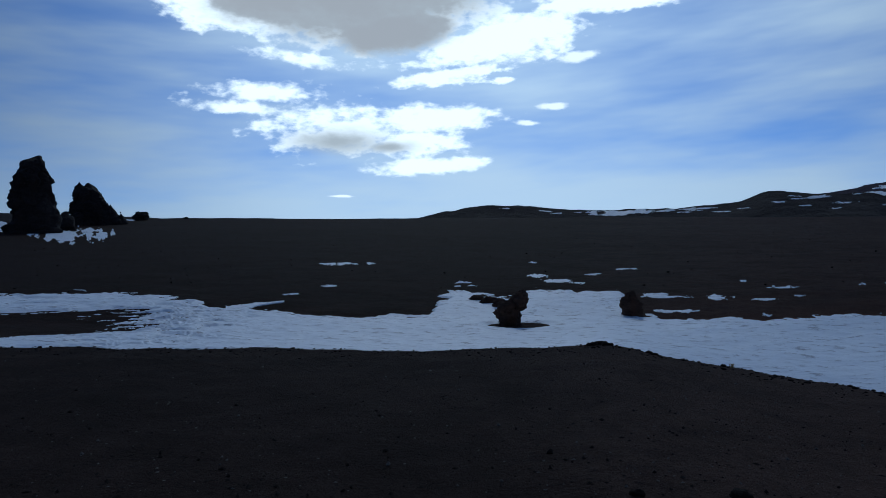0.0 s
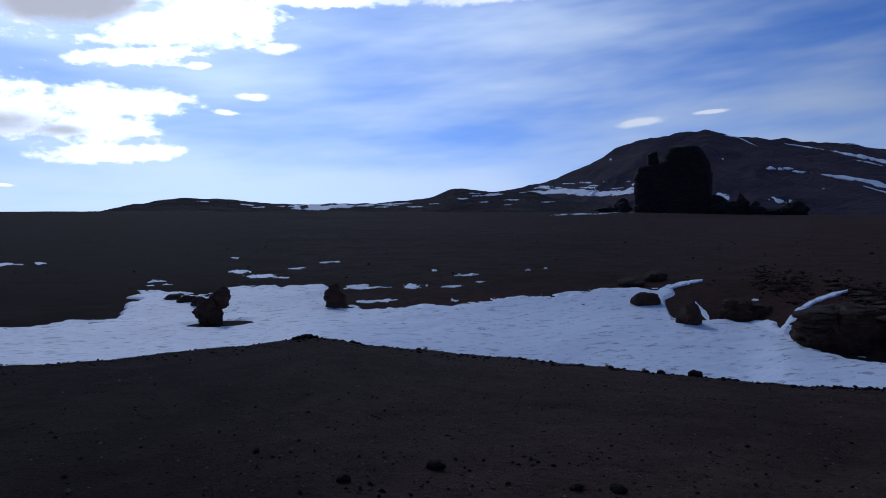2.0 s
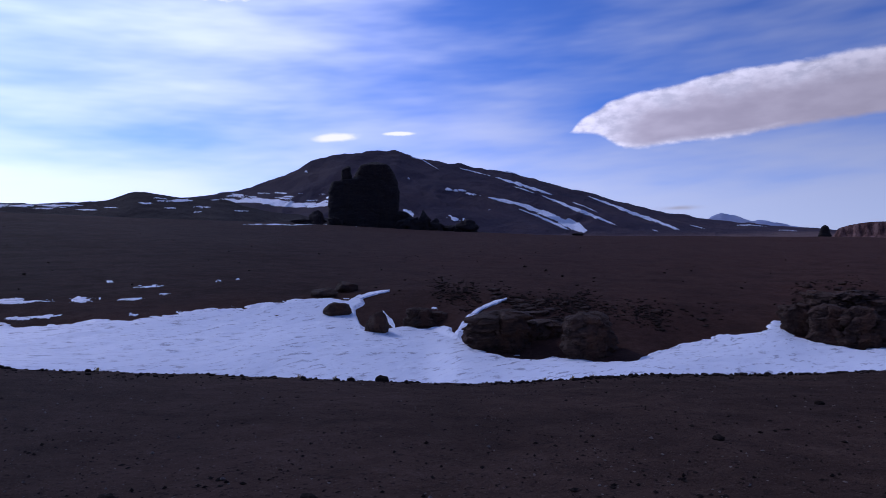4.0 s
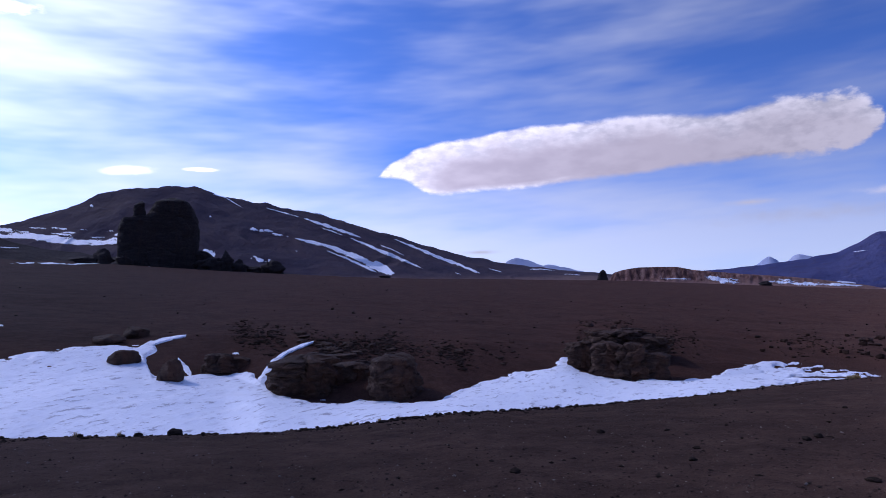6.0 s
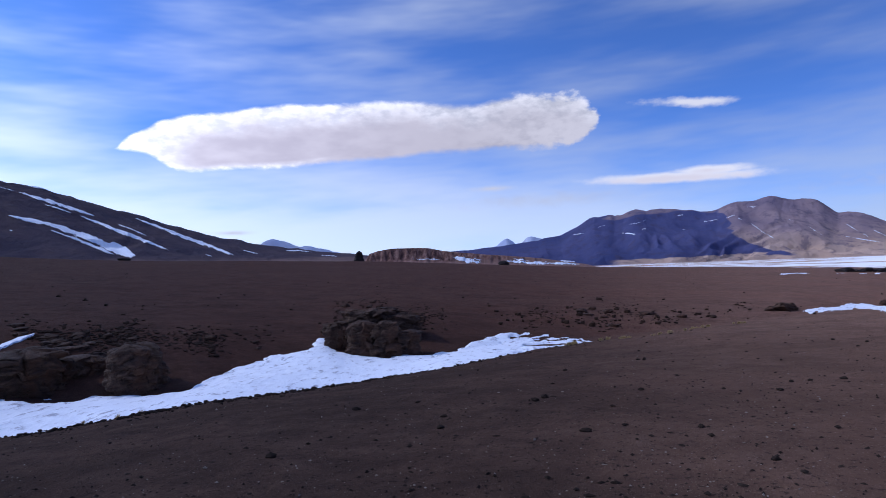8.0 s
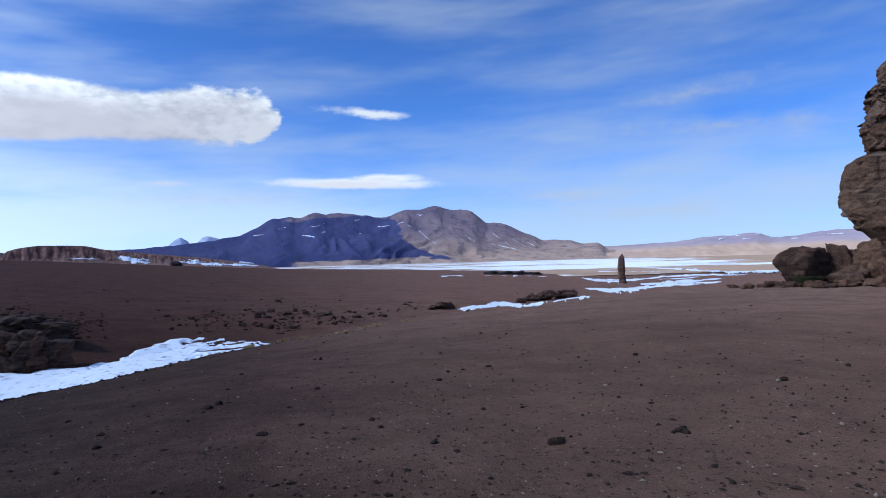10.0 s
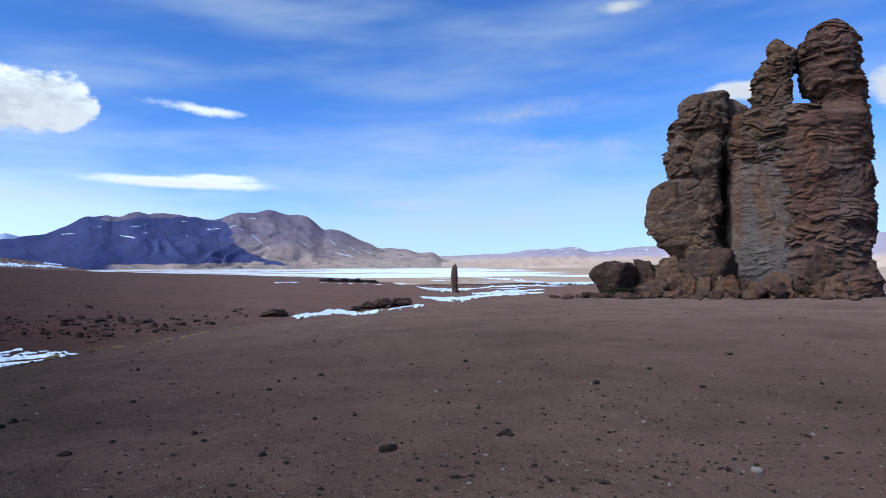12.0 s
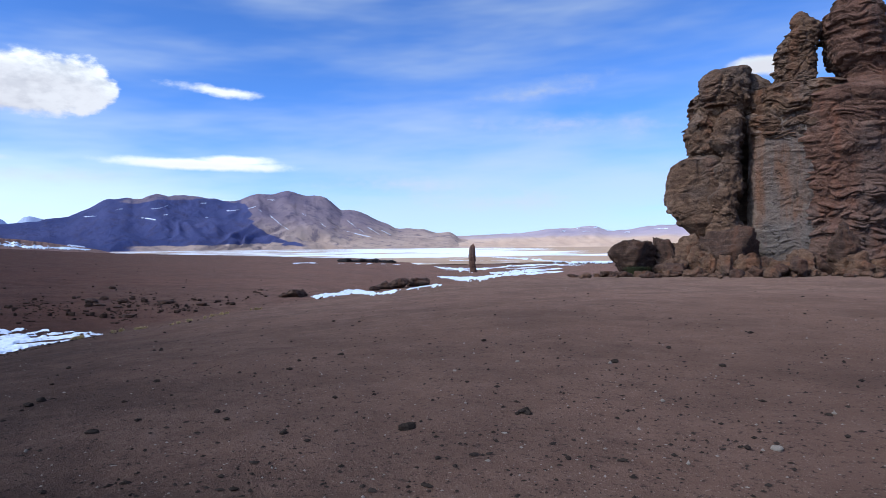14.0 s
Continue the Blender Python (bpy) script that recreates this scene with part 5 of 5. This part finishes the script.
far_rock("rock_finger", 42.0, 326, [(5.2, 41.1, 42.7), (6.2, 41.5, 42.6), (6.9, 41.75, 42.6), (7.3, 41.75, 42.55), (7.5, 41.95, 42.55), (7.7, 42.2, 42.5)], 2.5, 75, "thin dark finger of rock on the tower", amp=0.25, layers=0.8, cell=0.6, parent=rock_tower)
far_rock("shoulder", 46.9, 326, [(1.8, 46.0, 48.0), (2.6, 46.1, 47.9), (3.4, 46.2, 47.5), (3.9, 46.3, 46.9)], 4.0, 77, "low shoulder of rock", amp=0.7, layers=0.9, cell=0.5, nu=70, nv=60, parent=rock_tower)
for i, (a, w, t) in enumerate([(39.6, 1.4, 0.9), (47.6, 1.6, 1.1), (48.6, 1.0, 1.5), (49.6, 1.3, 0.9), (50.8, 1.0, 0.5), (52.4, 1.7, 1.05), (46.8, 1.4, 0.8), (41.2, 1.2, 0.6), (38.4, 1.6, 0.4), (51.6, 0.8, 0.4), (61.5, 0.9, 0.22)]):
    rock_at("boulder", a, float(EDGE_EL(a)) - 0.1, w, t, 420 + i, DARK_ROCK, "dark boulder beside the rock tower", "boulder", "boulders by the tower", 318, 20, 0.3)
for i, (a, e, w, t) in enumerate([(37.0, 2.85, 3.2, 0.08), (43.2, 2.75, 0.7, 0.08), (44.0, 2.62, 0.6, 0.05), (50.0, 2.55, 0.6, 0.2), (47.2, 2.8, 0.5, 0.12)]):
    snow_patch(a, e, w, t, seed=160 + i, label="thin strip of snow by dark rocks")
far_rock("rock_pillar", 79.65, 380, [(0.4, 79.1, 80.15), (0.8, 79.2, 80.05), (1.2, 79.3, 80.0), (1.55, 79.4, 79.95), (1.75, 79.55, 79.8)], 2.2, 81, "small dark rock pillar on the plain", amp=0.5, nu=50, nv=60, cell=0.9)
far_rock("rock_spire", 128.15, 250, [(-2.9, 127.5, 129.0), (-2.5, 127.75, 128.75), (-2.2, 127.86, 128.5), (-1.6, 127.8, 128.38), (-0.9, 127.78, 128.36), (-0.4, 127.82, 128.34), (-0.05, 127.92, 128.3), (0.17, 128.1, 128.25)], 1.6, 85, "slender lone rock spire standing in snow", TOWER_ROCK, 0.3, 80, 110, "rock spire")
rock_at("boulder", 91.8, 0.1, 0.9, 0.35, 431, DARK_ROCK, "dark block at the plain's edge", "boulder", "", 395)

# ---- rocks of the gully ----
gully_rock = tagged(new("rock"), "dark weathered rock leaning over melted snow", "rock")
gully_rock.matrix_world = frame_at(5.6, reach(5.6, -5.0))
for i, (name, a, e, w, t) in enumerate([("rock_base", 5.5, -5.05, 2.0, 2.1), ("rock_head", 6.4, -3.75, 1.6, 1.35), ("rock_shoulder", 5.2, -4.0, 1.2, 1.0)]):
    r = reach(5.6, -5.0) - 0.3 * i
    k = r * math.pi / 180
    v, f = boulder(w / 2 * k, w / 2 * k, t * k, 1300 + i, 34, 0.2, 1.4, facet=1.0, planes=10, cut=0.6)
    piece = mesh_ob(name, v, f, BANK_ROCK, gully_rock)
    x, y = spot(a, r)
    piece.matrix_local = gully_rock.matrix_world.inverted() @ Matrix.Translation((float(x), float(y), EYE + r * math.tan(radians(e)))) @ pose(0, 0, 0, 0, 12 * i, -a)
for i, (a, e, w, t, r) in enumerate([(2.9, -2.55, 1.1, 0.5, 48), (3.8, -2.9, 1.3, 0.6, 46.5), (4.7, -3.3, 1.3, 0.7, 45), (3.3, -2.35, 0.8, 0.25, 50)]):
    rock_at("rock", a, e, w, t, 505 + i, BANK_ROCK, "dark ledge of rock on the bank", "rock", "ledges on the bank", r, 22, 0.2, 1.6, 0.8, 1.0, 10)
rock_at("rock", 15.45, -4.4, 1.75, 1.9, 1310, BANK_ROCK, "dark rough rock in the snow", "rock", "", None, 34, 0.22, 1.4, facet=1.0, planes=10, cut=0.6)
for az, el, w, t, r, seed, label in (
        (41.15, -4.85, 1.9, 1.05, None, 506, "pointed brown boulder sunk in snow"), (44.35, -6.35, 1.75, 1.8, None, 527, "angular brown boulder sunk in snow"),
        (40.2, -3.6, 1.9, 0.75, 47, 508, "flat brown boulder at the snow's edge"), (42.0, -3.3, 1.7, 0.8, 49, 529, "flat brown boulder at the snow's edge")):
    rock_at("boulder", az, el, w, t, seed, BANK_ROCK, label, "boulder", "boulders of the bank", r, 26, 0.08, facet=1.0, planes=9)
rock_at("boulder", 36.2, -4.75, 0.7, 0.18, 511, BANK_ROCK, "flat stone lying on snow", "boulder", "boulders of the bank", None, 14, 0.15)


def outcrop(label, blocks, seed):
    """A ledge of bedrock: blocks of azimuth, foot elevation, width, height and distance."""
    base = new("rock_outcrop")
    tagged(base, label, "rock outcrop")
    a0, _, _, _, r0 = blocks[0]
    base.matrix_world = frame_at(a0, r0)
    inv = base.matrix_world.inverted()
    for i, (a, e, w, t, r) in enumerate(blocks):
        k = r * math.pi / 180
        h, x = t * k, w / 2 * k
        v, f = column([(-0.3, -x, x), (h * 0.3, -x * 1.02, x), (h * 0.6, -x * 0.98, x), (h * 0.88, -x * 0.92, x * 0.95), (h, -x * 0.75, x * 0.8)], x * 0.8, seed + i, 0.75, 150, 110, 2.4, 0.7, 3.2, 1.5, ((0.16, 1.2, 0.2, 0.5), (0.07, 0.5, 0.1, 0.4)))
        ob = mesh_ob("ledge", v, f, BANK_ROCK, base)
        px, py = spot(a, r)
        ob.matrix_local = inv @ (Matrix.Translation((float(px), float(py), EYE + r * math.tan(radians(e)))) @ pose(0, 0, 0, 0, 0, -a))


outcrop("layered dark rock outcrop above the snow", [(54.8, -8.8, 5.2, 4.2, 32.5), (52.9, -8.5, 2.2, 2.6, 32.8), (56.8, -8.9, 2.6, 3.6, 33.4), (58.8, -8.8, 3.8, 3.4, 34.2), (61.9, -9.5, 3.8, 4.6, 31.0), (63.5, -9.4, 1.8, 3.3, 31.6), (65.6, -9.2, 2.4, 1.9, 33.2), (57.6, -5.4, 2.4, 0.7, 37.6)], 600)
outcrop("low dark rock outcrop above the snow", [(48.2, -6.5, 2.6, 2.3, 38.4), (49.6, -6.4, 1.9, 1.8, 38.8), (47.3, -6.3, 1.2, 1.4, 38.6)], 620)
outcrop("rounded dark rock outcrop above the snow", [(79.6, -7.6, 2.8, 3.6, 37.0), (77.7, -7.0, 3.0, 2.9, 38.0), (81.6, -8.2, 2.7, 4.2, 36.6), (83.5, -8.1, 2.2, 3.2, 36.8), (80.2, -4.5, 5.0, 1.4, 42.0), (82.4, -4.8, 3.6, 1.2, 41.5), (77.6, -5.0, 2.6, 0.9, 42.0)], 640)
for i, (a, e, w, t) in enumerate([(113.2, -4.12, 1.3, 0.7), (112.3, -4.1, 0.8, 0.4), (113.9, -4.05, 0.7, 0.5), (120.6, -3.6, 1.6, 0.7), (121.8, -3.55, 1.7, 0.85), (123.2, -3.4, 1.8, 0.85), (124.2, -3.25, 1.0, 0.5), (119.8, -3.7, 0.7, 0.4)]):
    rock_at("boulder", a, e, w, t, 660 + i, BANK_ROCK, "dark rock where the gully opens", "boulder", "rocks where the gully opens", None, 26, 0.2, facet=1.0, planes=10, cut=0.55)
for i in range(13):
    a = 116.9 + 0.38 * i
    rock_at("boulder", a, -1.25 - 0.012 * i, 0.42 + 0.2 * (i * 7 % 3) / 2, 0.2 + 0.05 * (i % 3), 680 + i, DARK_ROCK, "small dark rock in a row on the plain", "boulder", "row of rocks on the plain", None, 14, 0.2, facet=1.0, planes=9, cut=0.55)
    if i % 3 == 0:
        snow_patch(a + 0.2, -1.4 - 0.012 * i, 0.35, 0.04, seed=180 + i)


# ---- stones, gravel, tufts ----
STONES = [boulder(0.5, 0.4, 0.42, 700 + i, 12, 0.22, facet=1.0) for i in range(6)]
STONE_MESHES = []
for v, f in STONES:
    made = mesh_ob("stone", v, f, STONE)
    STONE_MESHES.append(made.data)
    bpy.data.objects.remove(made)


def stone(az, r, size, label, group, k=0, mesh=None, spin=0.0):
    ob = new("stone", mesh or STONE_MESHES[k % 6])
    ob.matrix_world = frame_at(az, r, -0.05 * size) @ pose(0, 0, 0, 0, 0, spin) @ Matrix.Scale(size, 4)
    return tagged(ob, label, "stone", group)


rnd = random.Random(4)
for i in range(230):
    a = rnd.uniform(8, 108) if i % 3 else rnd.uniform(60, 96)
    size = rnd.choice((0.05, 0.06, 0.08, 0.1, 0.13)) * (0.8 if a < 60 else 1.1)
    stone(a, float(BROW_R(a)) * rnd.uniform(0.93, 1.02), size, "dark stone on the brow above the snow", "stones along the brow", i, None, rnd.uniform(0, 360))
for i, (a, k, s) in enumerate([(12.9, 1.0, 0.24), (12.5, 0.99, 0.19), (13.4, 0.99, 0.2), (12.1, 0.99, 0.15), (13.8, 0.99, 0.14), (16.8, 0.99, 0.15), (17.3, 0.98, 0.13), (44.8, 0.99, 0.3), (42.2, 0.98, 0.17), (38.3, 0.99, 0.14), (22.4, 0.99, 0.13), (41.0, 0.99, 0.13), (26.0, 0.98, 0.12)]):
    stone(a, float(BROW_R(a)) * k, s, "rough dark stone on the brow above the snow", "stones along the brow", i, None, 50 * i)
for i, (a, e, s) in enumerate([
        (122.4, -15.2, 0.17), (132.2, -13.9, 0.1), (132.7, -14.0, 0.09), (132.5, -13.7, 0.07), (131.7, -14.0, 0.06), (100.3, -17.5, 0.07), (112.2, -15.06, 0.09), (94.0, -11.15, 0.12), (139.8, -9.66, 0.1), (94.8, -10.96, 0.14), (23.4, -17.7, 0.16), (35.3, -19.2, 0.1), (38.6, -19.3, 0.14),
        (15.7, -18.2, 0.11), (8.8, -15.4, 0.08), (117.0, -9.0, 0.1), (129.0, -8.1, 0.1), (144.0, -8.4, 0.1), (148.0, -9.6, 0.1), (150.0, -7.0, 0.11), (107.0, -13.0, 0.08), (125.0, -17.6, 0.05), (136.0, -17.4, 0.06), (98.0, -13.6, 0.11), (86.0, -13.2, 0.12), (72.0, -14.5, 0.12), (79.0, -11.4, 0.13)]):
    stone(a, reach(a, e, 2.0), s, "dark grey stone lying on bare soil", "stones on the slope", i, None, 70 * i)
for i in range(70):
    a = rnd.uniform(84, 158)
    stone(a, rnd.uniform(7, min(34.0, 0.8 * float(BROW_R(a)))), rnd.choice((0.04, 0.05, 0.07, 0.09)), "dark stone half sunk in bare soil", "stones on the slope", i, None, rnd.uniform(0, 360))
pale = mesh_ob("stone", *boulder(0.5, 0.42, 0.5, 760, 10, 0.15), PALE_STONE)
pale_mesh = pale.data
bpy.data.objects.remove(pale)
for i, (a, e, s) in enumerate([(151.8, -15.5, 0.09), (131.8, -9.8, 0.06), (139.4, -9.7, 0.06), (143.5, -12.6, 0.05), (126.5, -10.6, 0.05)]):
    stone(a, reach(a, e, 2.0), s, "pale stone lying on bare soil", "stones on the slope", i, pale_mesh, 40 * i)


def gravel(name, count, lo, hi, near, far, small, big, mat, label, seed, place=None, flat=1.0):
    """Many small stones as one mesh."""
    rs = np.random.RandomState(seed)
    base, _ = boulder(0.5, 0.42, 0.5, seed, 3 if small < 0.03 else 5, 0.25, facet=1.0, planes=9)
    faces = np.array([q + [q[-1]] if len(q) == 3 else q for q in _])
    if place is None:
        az = rs.uniform(lo, hi, count)
        r = np.sqrt(rs.uniform(near ** 2, far ** 2, count)) if far < 8 else np.exp(rs.uniform(np.log(near), np.log(far), count))
    else:
        az, r = place(rs, count)
    size = small * (big / small) ** (rs.uniform(0, 1, count) ** 1.7)
    z = land(az, r)
    spin = rs.uniform(0, 6.28, count)
    c, s = np.cos(spin), np.sin(spin)
    b = base[None] * size[:, None, None] * rs.uniform(0.6, 1.4, (count, 1, 3)) * np.array([1, 1, flat])
    x = b[:, :, 0] * c[:, None] - b[:, :, 1] * s[:, None]
    y = b[:, :, 0] * s[:, None] + b[:, :, 1] * c[:, None]
    xy = spot(az, r)
    v = np.stack([x + xy[:, :1], y + xy[:, 1:], b[:, :, 2] + z[:, None]], -1).reshape(-1, 3)
    f = (faces[None] + (np.arange(count) * len(base))[:, None, None]).reshape(-1, 4).tolist()
    f = [q[:3] if q[2] == q[3] else q for q in f]
    mesh_ob(name, v, f, mat, label=label, category="gravel", kind="stuff", smooth=False)


gravel("gravel", 15000, -40, 165, 2.6, 40, 0.006, 0.042, STONE, "dark gravel scattered on the brown soil", 801)
gravel("gravel", 5000, -40, 165, 2.6, 32, 0.006, 0.028, PALE_STONE, "pale pebbles scattered on the brown soil", 802)


gravel("gravel", 1300, 60, 165, 3.5, 45, 0.016, 0.062, STONE, "dark pebbles scattered on the brown soil", 807)
gravel("gravel", 900, -40, 165, 3.5, 36, 0.015, 0.05, PALE_STONE, "pale pebbles lying on the brown soil", 808)


BANK_EL = knots([(36, -2.8), (44, -3.1), (48, -2.95), (52, -3.0), (56, -3.9), (59, -4.3), (62, -4.2), (64.6, -4.8), (69, -5.2), (76, -4.0), (80, -3.2), (84, -4.0), (90, -4.2), (98, -4.4), (106, -4.5), (116, -3.6)])


def reach_many(az, el, start, stop):
    """As reach(), for many directions at once, on the even ground."""
    line = np.geomspace(start, stop, 220)
    bins = np.arange(az.min() - 0.5, az.max() + 1.0, 0.5)
    r = np.zeros(len(az))
    k = np.round((az - bins[0]) / 0.5).astype(int)
    for i, b in enumerate(bins):
        up = np.maximum.accumulate(np.degrees(np.arctan2(land(np.full(len(line), b), line, 0) - EYE, line))) + np.arange(len(line)) * 1e-9
        r = np.where(k == i, np.interp(el, up, line), r)
    return r


def bank_place(rs, count):
    """Broken rock in clusters along the gully's bank, thickest round the outcrops."""
    az = rs.uniform(44, 108, count * 6)
    lump = fbm(np.stack([az * 0.5, 0 * az, 0 * az], -1), 3, 92) + 0.9 * np.exp(-((az - 57) / 8) ** 2) + 0.8 * np.exp(-((az - 81) / 4) ** 2) + 0.5 * np.exp(-((az - 100) / 4) ** 2) + 0.7 * rs.normal(0, 1, count * 6)
    az = az[np.argsort(-lump)[:count]]
    el = BANK_EL(az) + 0.55 * rs.normal(0, 1, count) + 0.35 * fbm(np.stack([az * 0.8, 0 * az + 4, 0 * az], -1), 2, 93)
    return az, reach_many(az, el, 30.0, 110.0)


gravel("rubble", 5200, 0, 0, 0, 0, 0.04, 0.3, RUBBLE, "dark rubble strewn over the gully's bank", 803, bank_place, 0.6)
for i in range(46):
    a = (57, 59, 63, 54, 80, 82, 99, 102)[i % 8] + rnd.gauss(0, 2.0)
    rock_at("boulder", a, float(BANK_EL(a)) + rnd.gauss(0, 0.4), rnd.uniform(0.4, 0.95), rnd.uniform(0.16, 0.32), 1100 + i, BANK_ROCK, "flat broken slab lying on the gully's bank", "boulder", "slabs on the bank", None, 12, 0.15, facet=1.0, planes=10)


def mouth_place(rs, count):
    """Heaps of dark blocks where the bank runs out."""
    heaps = [(94.4, -4.0, 0.7), (97.9, -3.92, 1.1), (100.4, -4.1, 1.1), (103.2, -4.5, 1.0), (104.6, -4.8, 0.6), (98.5, -4.9, 1.2), (100.2, -5.1, 0.9), (96.5, -4.7, 0.9), (110.3, -3.79, 0.6), (92.0, -4.4, 1.0), (107.0, -4.3, 1.2)]
    az, r = [], []
    for i in range(count):
        a, e, w = heaps[i % len(heaps)]
        u, k = rs.normal(0, 1, 2)
        az.append(a + w * u)
        r.append(reach(az[-1], e + 0.26 * k - 0.08 * w * u, 30.0, 110.0))
    return np.array(az), np.array(r)


gravel("rubble", 300, 0, 0, 0, 0, 0.06, 0.45, RUBBLE, "dark blocks heaped where the bank runs out", 806, mouth_place)


def brow_place(rs, count):
    az = rs.uniform(54, 101, count)
    return az, BROW_R(az) * (1.02 - np.abs(rs.normal(0, 0.06, count)))


gravel("gravel", 1000, 0, 0, 0, 0, 0.03, 0.11, STONE, "small dark stones strewn along the brow", 805, brow_place, 0.8)


def near_brow_place(rs, count):
    az = rs.uniform(-38, 56, count)
    return az, BROW_R(az) * (1.01 - np.abs(rs.normal(0, 0.05, count)))


gravel("gravel", 900, 0, 0, 0, 0, 0.03, 0.075, STONE, "crumbled dark stones along the brow", 809, near_brow_place, 0.7)


def plain_place(rs, count):
    az = rs.uniform(-36, 122, count)
    return az, np.exp(rs.uniform(np.log(55), np.log(260), count))


gravel("rubble", 900, 0, 0, 0, 0, 0.08, 0.3, STONE, "dark stones strewn over the plain", 804, plain_place)


def tuft(name, az, r, size, blades, seed, mat, label, category):
    rs = np.random.RandomState(seed)
    v, f = [], []
    for i in range(blades):
        a, lean, h = rs.uniform(0, 6.28), rs.uniform(0.1, 0.8), size * rs.uniform(0.5, 1.0)
        c = np.array([math.cos(a), math.sin(a), 0])
        side = np.array([-c[1], c[0], 0]) * size * 0.05
        root = c * rs.uniform(0, 0.4 if blades < 100 else 0.9) * size
        mid, tip = root + c * lean * h * 0.4 + [0, 0, h * 0.65], root + c * lean * h + [0, 0, h]
        k = len(v)
        v += [root - side, root + side, mid + side * 0.7, mid - side * 0.7, tip]
        f += [[k, k + 1, k + 2, k + 3], [k + 3, k + 2, k + 4]]
    ob = mesh_ob(name, np.array(v), f, mat, label=label, category=category, group="tufts along the brow" if category == "grass" else "")
    ob.matrix_world = frame_at(az, r, -0.01)


for i in range(300):
    a = 96 + 17 * rnd.random() ** 0.9
    if vnoise([[a * 0.7, 0, 0]], 77)[0] < -0.25:
        continue
    tuft("grass_tuft", a, float(BROW_R(a)) * rnd.uniform(0.97, 1.05), rnd.uniform(0.08, 0.2), 44, 900 + i, GRASS, "dry yellow grass tuft on the brow", "grass")
for i, a in enumerate((38.0, 40.9, 58.5, 62.4, 23.0, 60.8)):
    tuft("grass_tuft", a, float(BROW_R(a)) * 0.99, 0.12, 40, 980 + i, GRASS, "dry yellow grass tuft on the brow", "grass")
tuft("shrub", 141.6, 57.0, 0.9, 1500, 990, SHRUB, "low green cushion shrub beside a boulder", "shrub")
